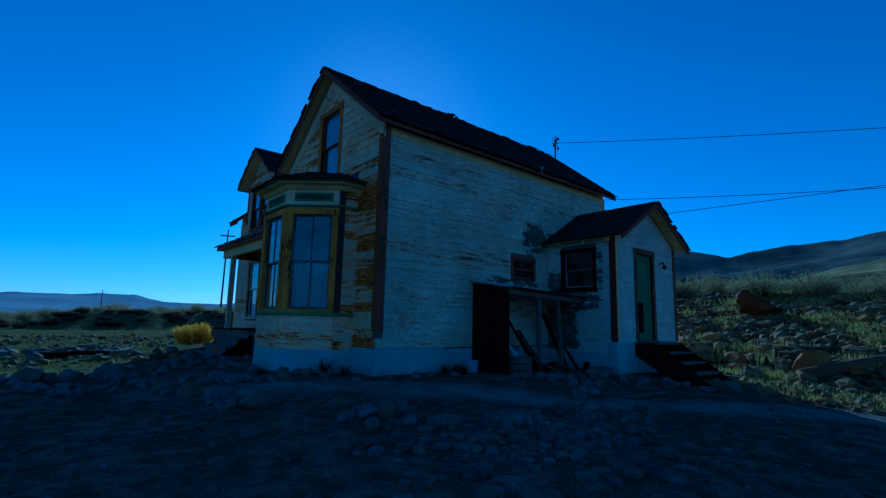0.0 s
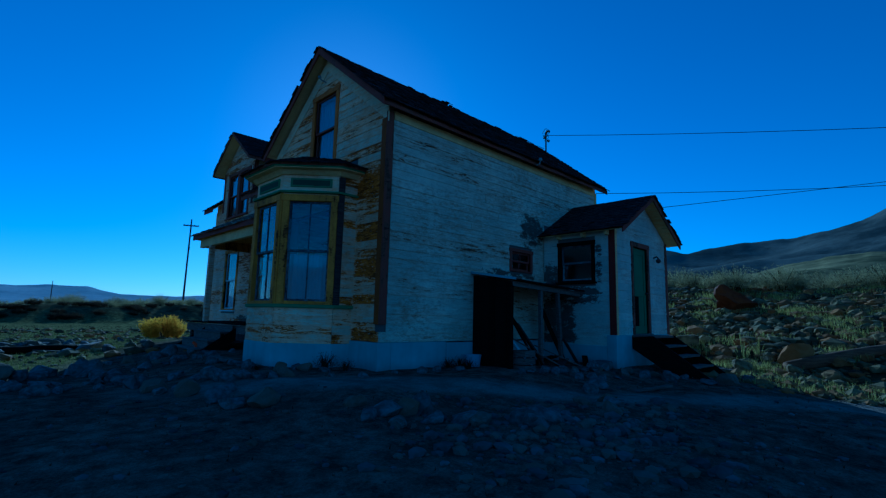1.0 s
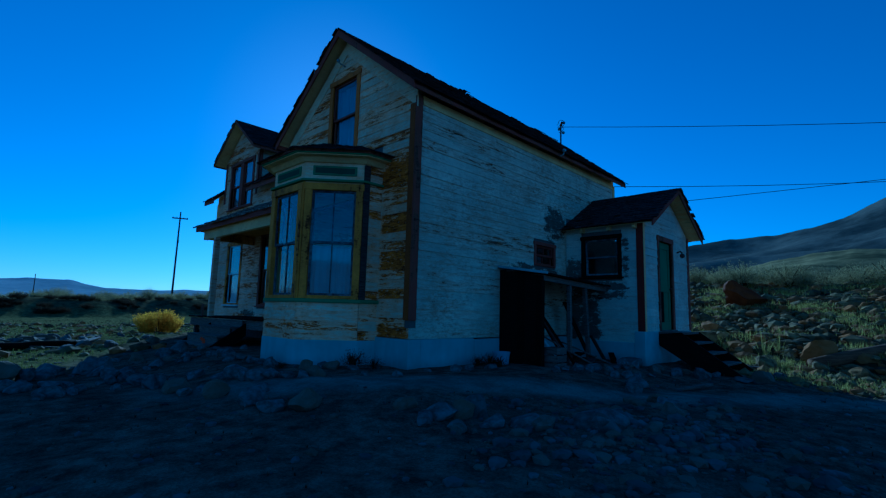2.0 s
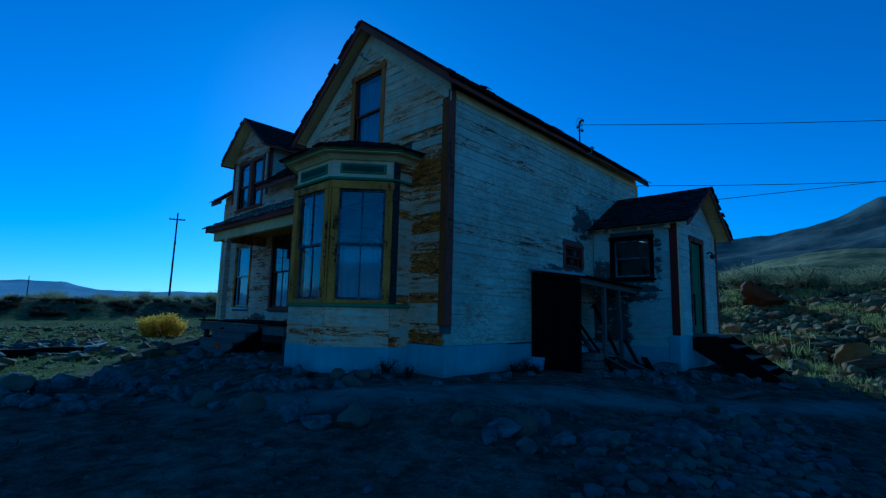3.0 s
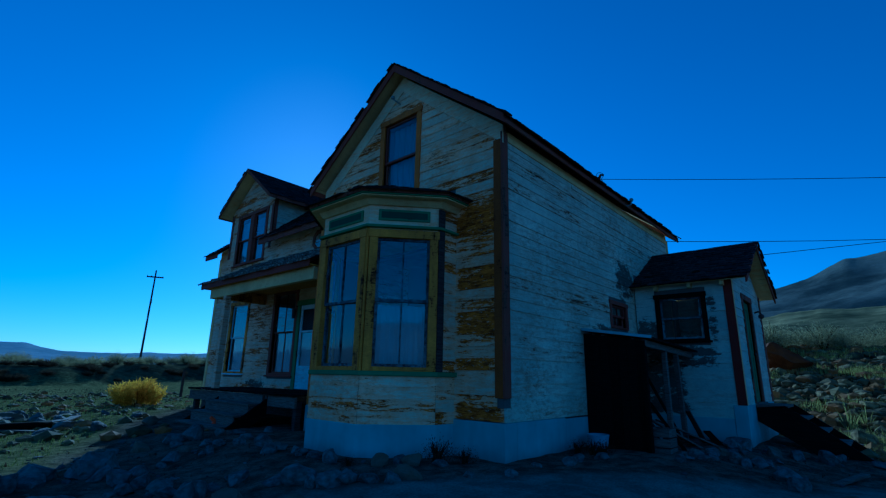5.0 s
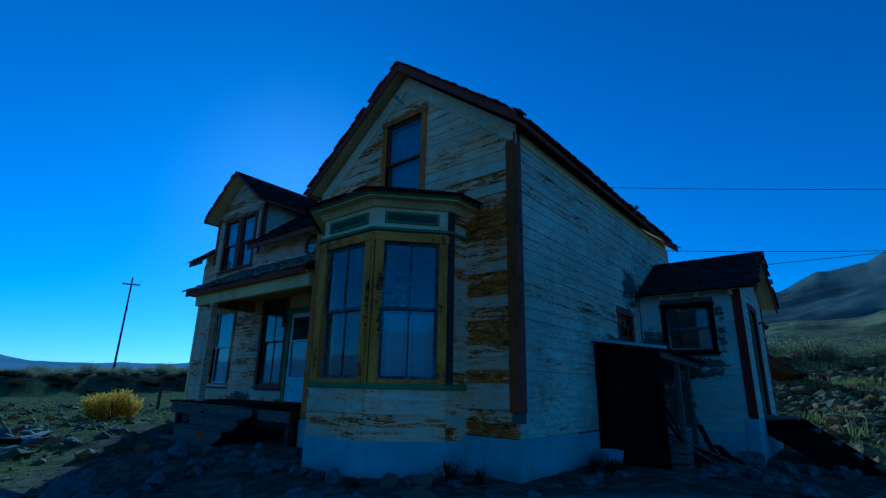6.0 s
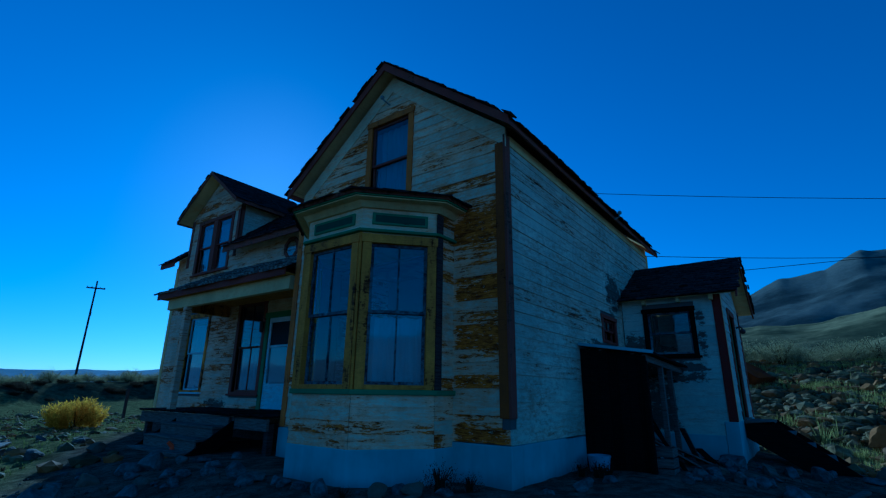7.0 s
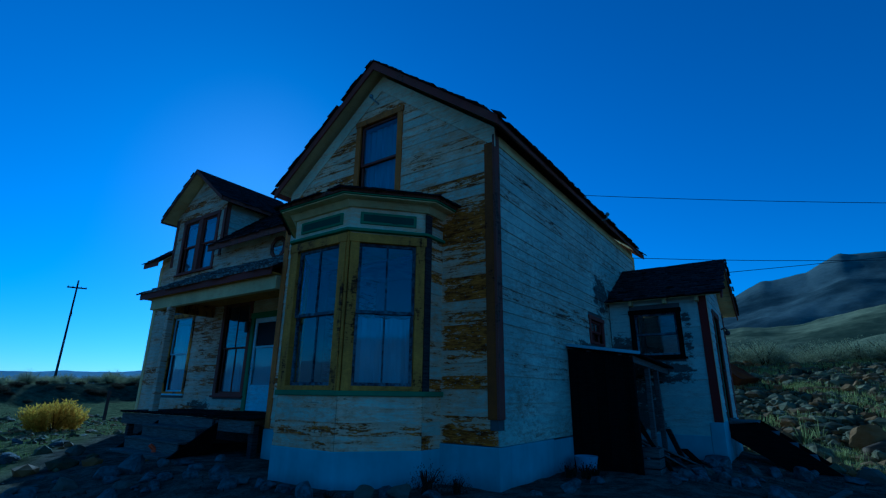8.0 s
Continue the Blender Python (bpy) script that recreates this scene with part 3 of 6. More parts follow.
def hills(name, profile, r0, r1, material, label, rough, seed, steps=380, rows=70):
    """A range of hills: profile gives the crest's height in degrees by the bearing."""
    az = np.linspace(profile[0][0], profile[-1][0], steps)
    el = np.interp(az, [p[0] for p in profile], [p[1] for p in profile])
    body = np.convolve(np.pad(el, 30, mode="edge"), np.ones(61) / 61, mode="valid")
    rng = np.random.RandomState(seed)
    for k in range(1, 5):
        el = el + rough * np.sin(az * 0.5 * 2 ** k + rng.rand() * 6) / 2 ** k * np.clip(el, 0, 1)
    t = np.linspace(0, 1.5, rows)[:, None]
    near_top = np.clip(t, 0, 1) ** 5
    crest = r1 * (np.tan(np.radians(body))[None, :] * (1 - near_top) + np.tan(np.radians(el))[None, :] * near_top)
    R = r0 + (r1 - r0) * t
    h = np.where(t <= 1, t ** 1.25, np.maximum(1 - (t - 1) * 1.2, 0))
    a = np.radians(az)[None, :]
    Z = crest * h - 3 * (1 - np.clip(t * 8, 0, 1))
    X, Y = R * np.sin(a), R * np.cos(a)
    size = r1 * 0.16
    for i in range(rows):
        for j in range(steps):
            k = math.sin(math.pi * min(1.0, 0.06 + 0.86 * t[i, 0])) if t[i, 0] < 1 else 0.25
            Z[i, j] += crest[i, j] * 0.17 * k * noise.fractal(Vector((X[i, j] / size, Y[i, j] / size, seed * 7.0)), 1.5, 2.1, 5)
    return tagged(new(name, grid_mesh(name, X, Y, Z, material)), label, "hills", kind="structure")


hills("backdrop_range", [(-60, 2.6), (-30, 1.5), (-2, 1.8), (4, 2.0), (8, 2.15), (11, 1.35), (13, 1.4), (16, 1.5), (19, 1.6), (24, 1.8), (40, 2.5), (56, 5.5), (66, 6)], 1500, 2600, m_hazy_range, "low distant mountain range, haze blue put into its colour", 0.1, 1)
hills("backdrop_western_range", [(165, 3), (185, 5), (210, 6.5), (235, 5.5), (262, 7), (285, 6), (310, 4), (335, 2)], 700, 1700, m_hazy_range, "bare mountain range across the valley", 0.15, 5)
hills("backdrop_mountain", [(48, 4), (58, 7.6), (66.5, 8.5), (71.5, 7.5), (77, 8.3), (81, 8.4), (86, 9.4), (89, 11), (92.7, 11.4), (95.5, 13), (99, 12.6), (108, 11), (125, 7), (150, 3)], 500, 1300, m_hill, "dark dry mountain with a flat-topped peak", 0.12, 2)
hills("backdrop_foothill", [(58, 1.5), (66, 4.2), (76, 5.1), (83.5, 6.6), (91, 6.8), (95, 7.7), (99, 8.3), (112, 7), (135, 3)], 110, 420, m_near_hill, "grassy dry foothill below the mountain", 0.12, 3)

# ---- the house: main block ----
GX, SY, BX, NY = 4.8, 7.45, 12.5, 11.95   # gable front, long side, back, far side
GABLE = Face((GX, 0), (0, 1), (-1, 0))
SIDE = Face((0, SY), (1, 0), (0, -1))
BACK = Face((BX, 0), (0, 1), (1, 0))
FARSIDE = Face((0, NY), (1, 0), (0, 1))
SILL_Z, RIDGE_Y, RIDGE_Z, PITCH = 0.44, 9.66, 6.67, 0.79


def roof_z(y):
    return RIDGE_Z - PITCH * abs(y - RIDGE_Y)


house = thing("house", (8.5, 9.7, 0), "abandoned wooden farmhouse with flaking cream paint and shingled roof", "house")
for fnd in ((GABLE, SY - 0.03, NY + 0.03, -0.25, 0.03, -0.3, SILL_Z - 0.01), (SIDE, GX + 0.25, 6.42, -0.25, 0.03, -0.3, SILL_Z - 0.01), (SIDE, 6.435, BX, -0.25, 0.022, -0.3, SILL_Z - 0.03),
            (BACK, SY, NY, -0.25, 0.02, -0.3, SILL_Z - 0.01), (FARSIDE, GX + 0.25, BX - 0.25, -0.25, 0.02, -0.3, SILL_Z - 0.01)):
    part("footing", boxes(fnd), m_concrete, house, "pale cast concrete footing", bevel=0.012)

gable_win = (9.15, 10.22, 3.93, 5.73)
gw = (9.26, 10.11, 3.985, 5.62)
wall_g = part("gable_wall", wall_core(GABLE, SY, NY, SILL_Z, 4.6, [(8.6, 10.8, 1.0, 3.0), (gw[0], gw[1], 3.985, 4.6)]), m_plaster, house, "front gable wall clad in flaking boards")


def gable_top(bm):
    t = 4.6
    e = (roof_z(SY) - 0.16)
    left = [(GX, SY, t), (GX, gw[0], t), (GX, gw[0], roof_z(gw[0]) - 0.16), (GX, SY, e)]
    right = [(GX, gw[1], t), (GX, NY, t), (GX, NY, roof_z(NY) - 0.16), (GX, gw[1], roof_z(gw[1]) - 0.16)]
    mid = [(GX, gw[0], gw[3]), (GX, gw[1], gw[3]), (GX, gw[1], roof_z(gw[1]) - 0.16), (GX, RIDGE_Y, RIDGE_Z - 0.16), (GX, gw[0], roof_z(gw[0]) - 0.16)]
    for o in (left, right, mid):
        prism(bm, o, (0.12, 0, 0))


def back_peak(bm):
    t, e = 4.6, roof_z(SY) - 0.16
    prism(bm, [(BX, SY, t), (BX, NY, t), (BX, NY, roof_z(NY) - 0.16), (BX, RIDGE_Y, RIDGE_Z - 0.16), (BX, SY, e)], (-0.12, 0, 0))


part("back_peak", back_peak, m_side, house)
part("gable_peak", gable_top, m_plaster, house)
side_win = (8.42, 9.3, 1.98, 2.52)
so = (8.5, 9.22, 2.02, 2.44)
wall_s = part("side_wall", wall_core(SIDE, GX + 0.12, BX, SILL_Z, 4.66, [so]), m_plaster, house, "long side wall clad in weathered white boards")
part("back_wall", wall_core(BACK, SY + 0.12, NY, SILL_Z, 4.6, []), m_side, house)
part("far_wall", wall_core(FARSIDE, GX + 0.12, BX - 0.12, SILL_Z, 4.66, []), m_side, house)
part("inner_floor", boxes((WORLD, GX + 0.15, BX - 0.15, SY + 0.15, NY - 0.15, SILL_Z, SILL_Z + 0.08)), m_old, house)
part("inner_upper_floor", boxes((WORLD, GX + 0.15, BX - 0.15, SY + 0.15, NY - 0.15, 3.45, 3.55)), m_old, house)
part("inner_partition", boxes((WORLD, 7.2, 7.28, SY + 0.15, NY - 0.15, SILL_Z, 3.4), (WORLD, 7.2, 7.28, SY + 0.15, NY - 0.15, 3.6, 5.0)), m_plaster, house)

siding(GABLE, SY, NY, SILL_Z, 6.5, [(8.33, 10.92, SILL_Z, 3.9), gable_win, (7.36, 7.56, 0.73, 4.5), (11.84, 12.1, 0, 4.5)], wall_g, m_gable,
       clip=lambda z: (max(SY, RIDGE_Y - (RIDGE_Z - 0.2 - z) / PITCH), min(NY, RIDGE_Y + (RIDGE_Z - 0.2 - z) / PITCH)), cut=2.6, seed=11)
siding(SIDE, GX - 0.012, BX, SILL_Z, 4.52, [side_win, (GX - 0.1, GX + 0.14, 0.73, 4.8), (9.83, 12.8, 0.4, 3.2)], wall_s, m_side, cut=3.0, seed=12)

window(GABLE, *gable_win, house, m_orange, m_brown, mullion=False, split=0.53, label="tall attic sash window in a rusty orange casing", curtain=0.97, sill=m_brown)
window(SIDE, *side_win, house, m_brown, m_brown, w=0.08, label="small dark side window", sill=False, mullion=True)

# corner boards, water table, frieze
part("corner_board", boxes((GABLE, SY + 0.0, SY + 0.13, 0.0, 0.034, 0.74, 4.5)), m_rust, house, "stained orange-brown corner board", bevel=0.004)
part("corner_board", boxes((SIDE, GX - 0.03, GX + 0.12, 0.0, 0.036, 0.74, 4.62)), m_brown, house, "dark red-brown corner board", bevel=0.004)
part("corner_board", boxes((GABLE, NY - 0.13, NY, 0.0, 0.03, SILL_Z, 4.5)), m_orange, house)
part("corner_board", boxes((SIDE, BX - 0.1, BX + 0.02, 0.0, 0.03, SILL_Z, 4.6)), m_cream, house)
part("frieze_board", boxes((SIDE, GX + 0.14, BX - 0.1, 0.0, 0.026, 4.5, 4.66)), m_cream, house, "cream board under the eave")


def rake_frieze(bm):
    w = 0.3
    for s in (-1, 1):
        y1 = RIDGE_Y + s * 2.25
        prism(bm, [(GX - 0.001, RIDGE_Y, RIDGE_Z - 0.17), (GX - 0.001, y1, roof_z(y1) - 0.17), (GX - 0.001, y1, roof_z(y1) - 0.17 - w), (GX - 0.001, RIDGE_Y, RIDGE_Z - 0.17 - w)][::s], (-0.026, 0, 0))


part("rake_frieze", rake_frieze, m_pale, house, "wide cream boards along the gable")

# ---- main roof ----
OV, EAVE = 0.27, 2.42        # gable overhang, half span to the eave's edge
X0, X1 = GX - OV, BX + 0.3


def roof_slab(bm, s, t0, t1, x0=X0, x1=X1):
    y = RIDGE_Y + s * EAVE
    z = roof_z(y)
    prism(bm, [(x0, RIDGE_Y, RIDGE_Z - t0), (x0, y, z - t0), (x0, y, z - t1), (x0, RIDGE_Y, RIDGE_Z - t1)], (x1 - x0, 0, 0))


for s in (-1, 1):
    slope = part("roof_slope", lambda bm: roof_slab(bm, s, 0.0, 0.035), m_black, house, "dark worn shingle slope")
    part("soffit", lambda bm: roof_slab(bm, s, 0.04, 0.06, X0 + 0.02, X1 - 0.02), m_cream, slope, "cream boarded underside of the eaves")
    y = RIDGE_Y + s * EAVE
    part("fascia", lambda bm: prism(bm, [(X0, y, roof_z(y) - 0.005), (X0, y - s * 0.03, roof_z(y) - 0.005), (X0, y - s * 0.03, roof_z(y) - 0.13), (X0, y, roof_z(y) - 0.13)], (X1 - X0, 0, 0)), m_brown, slope)
    for xx in (X0 - 0.012, X1 - 0.02):
        part("rake_board", lambda bm: prism(bm, [(xx, RIDGE_Y, RIDGE_Z - 0.01), (xx, y + s * 0.02, roof_z(y) - 0.025), (xx, y + s * 0.02, roof_z(y) - 0.165), (xx, RIDGE_Y, RIDGE_Z - 0.165)], (0.032, 0, 0)), m_brown, slope, "dark red-brown rake board")
    if s < 0:
        near_slope = slope
    else:
        back_slope = slope
up_len = math.hypot(EAVE, EAVE * PITCH)
shingles((X0 - 0.04, RIDGE_Y - EAVE - 0.03, roof_z(RIDGE_Y - EAVE) - 0.02), (1, 0, 0), (0, 1, PITCH), X1 - X0 + 0.06, up_len + 0.06, near_slope, wide=0.17, course=0.14, thick=0.016, pieces=False, seed=21, rag=0.04, miss=0.06)
shingles((X0 - 0.04, RIDGE_Y + EAVE + 0.03, roof_z(RIDGE_Y + EAVE) - 0.02), (1, 0, 0), (0, -1, PITCH), X1 - X0 + 0.06, up_len + 0.06, back_slope, wide=0.17, course=0.14, thick=0.016, pieces=False, seed=22, rag=0.04, miss=0.06)



def ridge_caps():
    """Broken ridge shingles, laid across the ridge and lifted here and there."""
    rnd = random.Random(33)
    V, Fc = [], []
    x = X0 - 0.03
    while x < X1:
        w = rnd.uniform(0.12, 0.24)
        up = 0.012 + rnd.random() ** 4 * 0.05 + (0.06 if 8.1 < x < 8.5 else 0.0)
        for s in (-1, 1):
            if rnd.random() < 0.15:
                continue
            d = rnd.uniform(0.1, 0.17)
            k = len(V)
            for xx in (x, x + w):
                V.extend([(xx, RIDGE_Y - s * 0.015, RIDGE_Z + up), (xx, RIDGE_Y + s * d, RIDGE_Z - d * PITCH + up + 0.012), (xx, RIDGE_Y + s * d, RIDGE_Z - d * PITCH + up - 0.006), (xx, RIDGE_Y - s * 0.015, RIDGE_Z + up - 0.018)])
            Fc.extend(tuple(q + k for q in f) for f in ((0, 1, 2, 3), (7, 6, 5, 4), (0, 4, 5, 1), (1, 5, 6, 2), (2, 6, 7, 3), (3, 7, 4, 0)))
        x += w + 0.004
    ob = new("ridge_shingles", mesh_from("ridge_shingles", V, Fc, m_shingle))
    ob.parent = near_slope
    tagged(ob, "ragged broken ridge shingles", kind="stuff")


LATER.append(ridge_caps)

# ---- bay window ----
BAY = [(4.8, 10.84), (4.4, 10.84), (3.62, 10.14), (3.62, 9.01), (4.4, 8.31), (4.8, 8.31)]


def bay_ring(grow):
    """The bay's outline, pushed out by grow."""
    cx, cy = 4.8, 9.62
    out = []
    for x, y in BAY:
        s = 1 if y > cy else -1
        if x < 3.7:
            out.append((x - grow, y + s * grow * 0.36))
        elif x < 4.7:
            out.append((x - grow * 0.42, y + s * grow))
        else:
            out.append((GX - 0.002, y + s * grow))
    return out


def bay_slab(z0, z1, g0, g1=None, inner=None):
    g1 = g0 if g1 is None else g1
    bm = bmesh.new()
    a = [bm.verts.new((*p, z0)) for p in bay_ring(g0)]
    b = [bm.verts.new((*p, z1)) for p in bay_ring(g1)]
    for i in range(len(a)):
        j = (i + 1) % len(a)
        bm.faces.new((a[i], a[j], b[j], b[i]))
    bm.faces.new(a)
    bm.faces.new(b)
    return bm


def bay_faces():
    out = []
    for (x0, y0), (x1, y1) in zip(BAY[::-1], BAY[-2::-1]):
        d = Vector((x1 - x0, y1 - y0))
        n = Vector((-d.y, d.x)).normalized()
        if (Vector((x0, y0)) + n - Vector((4.8, 9.62))).length < Vector((x0 - 4.8, y0 - 9.62)).length:
            n = -n
        out.append((Face((x0, y0), d, n), d.length))
    return out


bay = part("bay_window", bay_slab(1.0, 1.06, 0.05), m_green, house, "three-sided bay window with a green sill and yellow trim", bevel=0.006)
part("bay_footing", bay_slab(-0.3, 0.37, 0.025), m_concrete, bay, "pale concrete bay footing", bevel=0.01)
part("bay_head", bay_slab(3.04, 3.5, -0.01), m_pale, bay, "cream frieze above the bay windows")
part("bay_cornice", bay_slab(3.11, 3.15, 0.06), m_green, bay, "green moulding", bevel=0.006)
part("bay_crown", bay_slab(3.46, 3.54, 0.03, 0.10), m_cream, bay)
part("bay_soffit", bay_slab(3.545, 3.56, 0.215), m_cream, bay, "cream boarded soffit")
part("bay_edge_moulding", bay_slab(3.562, 3.58, 0.24), m_green, bay, "thin green moulding")
part("bay_gutter_edge", bay_slab(3.583, 3.63, 0.26), m_brown, bay, "dark brown roof edge")
part("bay_roof", bay_slab(3.634, 3.98, 0.265, -0.55), m_black, bay, "low dark bay roof")
FB = bay_faces()
skirt = []
for i, (F, L) in enumerate(FB):
    skirt.append((F, 0.0, L, -0.1, 0.0, 0.36, 1.0))
part("bay_skirt", boxes(*skirt), m_plaster, bay)
for i, (F, L) in enumerate(FB):
    siding(F, 0.0, L, 0.37, 1.0, [], bay, m_gable, row=0.16, seed=30 + i)
for i, (F, L) in enumerate(FB):
    if L < 0.5:
        part("bay_return", boxes((F, 0, L, -0.08, 0.0, 1.06, 3.45)), m_plaster, bay)
        a, b = (0.0, L - 0.11) if i == 0 else (0.11, L)
        siding(F, a, b, 1.06, 3.45, [], bay, m_gable, row=0.16, seed=36 + i)
        part("bay_corner_board", boxes((F, *((L - 0.11, L + 0.02) if i == 0 else (-0.02, 0.11)), 0.0, 0.026, 1.06, 3.44)), m_darkold, bay, "dark weathered corner board", bevel=0.004)
        continue
    window(F, 0.015, L - 0.03, 1.06, 3.08, bay, m_yellow, m_sash, w=0.12, split=0.5, name="bay_sash_window", sill=False, curtain=0.47 if i == 1 else 0.0)
    part("bay_panel", boxes((F, 0.14, L - 0.14, -0.02, 0.012, 3.23, 3.4)), m_green, bay, "green recessed frieze panel", bevel=0.006)
    part("bay_panel_field", boxes((F, 0.18, L - 0.18, 0.0, 0.016, 3.265, 3.365)), m_deepgreen, bay, bevel=0.004)
for x, y in BAY[1:5]:
    part("bay_corner_post", lambda bm: tube(bm, [(x, y, 1.06), (x, y, 3.1)], 0.022, sides=10), m_yellow, bay, "slim turned corner post")

# bay roof shingles, one slope a face
ring_lo, ring_hi = bay_ring(0.27), bay_ring(-0.55)


def bay_shingles():
    rnd = random.Random(5)
    V, Fc = [], []
    n = len(ring_lo)
    for i in range(n - 1):
        a, b = Vector((*ring_lo[i], 3.63)), Vector((*ring_lo[i + 1], 3.63))
        c, d = Vector((*ring_hi[i + 1], 3.98)), Vector((*ring_hi[i], 3.98))
        L = (b - a).length
        cols = max(2, int(L / 0.13))
        for r in range(6):
            for k in range(cols):
                if rnd.random() < 0.08:
                    continue
                f0, f1 = k / cols + 0.004, (k + 1) / cols - 0.004
                t0, t1 = r / 6 - 0.03 * rnd.random() - (0.05 if r == 0 else 0), min((r + 1.2) / 6, 1)
                q = [a.lerp(b, f0).lerp(d.lerp(c, f0), t0), a.lerp(b, f1).lerp(d.lerp(c, f1), t0), a.lerp(b, f1).lerp(d.lerp(c, f1), t1), a.lerp(b, f0).lerp(d.lerp(c, f0), t1)]
                h = rnd.uniform(0.012, 0.034)
                k0 = len(V)
                V.extend(q)
                V.extend([q[0] + Vector((0, 0, h)), q[1] + Vector((0, 0, h)), q[2] + Vector((0, 0, 0.008)), q[3] + Vector((0, 0, 0.008))])
                Fc.extend(tuple(x + k0 for x in f) for f in ((3, 2, 1, 0), (4, 5, 6, 7), (0, 1, 5, 4), (1, 2, 6, 5), (2, 3, 7, 6), (3, 0, 4, 7)))
    ob = new("bay_shingles", mesh_from("bay_shingles", V, Fc, m_shingle))
    ob.parent = bay
    tagged(ob, "ragged dark bay shingles", kind="stuff")


LATER.append(bay_shingles)

# ---- the wing ----
WX, WY0, WY1 = 6.2, NY, 19.9
WING = Face((WX, 0), (0, 1), (-1, 0))
vw1, vw2, vdoor = (17.43, 18.63, 0.95, 3.08), (14.84, 16.08, 0.93, 3.21), (13.65, 14.83, 0.6, 2.81)
dw1, dw2 = (16.99, 17.945, 4.28, 5.97), (17.945, 18.9, 4.28, 5.97)
DY, DZ, DP = 17.99, 7.36, 0.76


def opening(w, c=0.11, door=False):
    return (w[0] + c, w[1] - c, w[2] + (0 if door else c * 0.5), w[3] - c)


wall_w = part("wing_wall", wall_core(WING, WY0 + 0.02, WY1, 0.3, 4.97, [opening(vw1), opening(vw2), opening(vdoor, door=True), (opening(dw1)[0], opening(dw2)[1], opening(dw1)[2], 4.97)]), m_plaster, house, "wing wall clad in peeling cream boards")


def dormer_wall(bm):
    t = 4.97
    a, b = 16.69, 19.35
    h0, h1, h2 = opening(dw1)[0], opening(dw2)[1], opening(dw1)[3]
    rz = lambda y: DZ - 0.14 - DP * abs(y - DY)
    for o in ([(WX, a, t), (WX, h0, t), (WX, h0, rz(h0)), (WX, a, rz(a))], [(WX, h1, t), (WX, b, t), (WX, b, rz(b)), (WX, h1, rz(h1))],
              [(WX, h0, h2), (WX, h1, h2), (WX, h1, rz(h1)), (WX, DY, rz(DY)), (WX, h0, rz(h0))]):
        prism(bm, o, (0.12, 0, 0))
    prism(bm, [(WX + 0.12, a, t), (WX + 0.12, a, 6.08), (WX + 2.2, a, 6.08), (WX + 2.2, a, t)], (0, 0.1, 0))
    prism(bm, [(WX + 0.12, b, t), (WX + 0.12, b, 6.08), (WX + 2.2, b, 6.08), (WX + 2.2, b, t)], (0, -0.1, 0))


wall_d = part("dormer_wall", dormer_wall, m_plaster, house, "wall dormer clad in cream boards")
CHEEK = Face((0, 16.69), (1, 0), (0, -1))
siding(WING, WY0 + 0.02, WY1, 0.34, 4.97, [vw1, vw2, vdoor, (16.99, 18.9, 4.28, 5.97), (12.0, 17.1, 3.75, 4.12)], wall_w, m_wing, cut=2.8, seed=41)
siding(WING, 16.69, 19.35, 4.97, 7.12, [(16.97, 18.92, 4.28, 5.99)], wall_d, m_wing, clip=lambda z: (max(16.69, DY - (DZ - 0.16 - z) / DP), min(19.35, DY + (DZ - 0.16 - z) / DP)), seed=42)
siding(CHEEK, WX + 0.1, WX + 2.1, 4.75, 6.1, [], wall_d, m_side, seed=43)
part("wing_end_wall", boxes((Face((0, WY1), (1, 0), (0, 1)), WX + 0.12, 11.6, -0.12, 0, 0.3, 4.75)), m_wing, house)
part("wing_end_gable", lambda bm: prism(bm, [(WX, WY1 - 0.1, 4.75), (11.6, WY1 - 0.1, 4.75), (8.9, WY1 - 0.1, 7.0)], (0, 0.1, 0)), m_wing, house)
part("wing_back_wall", boxes((Face((11.6, 0), (0, 1), (1, 0)), WY0, WY1, -0.12, 0, 0.3, 4.75)), m_wing, house)
part("wing_floor", boxes((WORLD, WX + 0.13, 11.4, WY0 + 0.05, WY1 - 0.15, 0.5, 0.58)), m_old, house)
part("wing_footing", boxes((WING, WY0 + 0.04, WY1, -0.2, 0.0, -0.3, 0.3), (Face((0, WY1), (1, 0), (0, 1)), WX + 0.2, 11.6, -0.2, 0.0, -0.3, 0.3)), m_darkold, house)
part("corner_board", boxes((WING, WY1 - 0.12, WY1 + 0.02, 0.0, 0.03, 0.34, 4.65)), m_cream, house)
part("corner_board", boxes((WING, 16.66, 16.79, 0.0, 0.03, 4.58, 5.97), (CHEEK, WX - 0.03, WX + 0.1, 0.0, 0.03, 4.63, 6.08)), m_brown, house, "dark red-brown corner board")
part("corner_board", boxes((WING, 19.24, 19.37, 0.0, 0.03, 4.58, 6.08)), m_brown, house, "dark red-brown corner board")
window(WING, *dw1, house, m_brown, m_brown, label="upper dormer sash window with brown casing", mullion=False, curtain=0.92)
window(WING, *dw2, house, m_brown, m_brown, label="upper dormer sash window with brown casing", mullion=False, curtain=0.92)
window(WING, *vw1, house, m_yellow, m_whitetrim, label="tall sash window under the verandah", mullion=False, curtain=0.9)
window(WING, *vw2, house, m_brown, m_brown, label="tall four-pane sash window under the verandah", curtain=0.55)

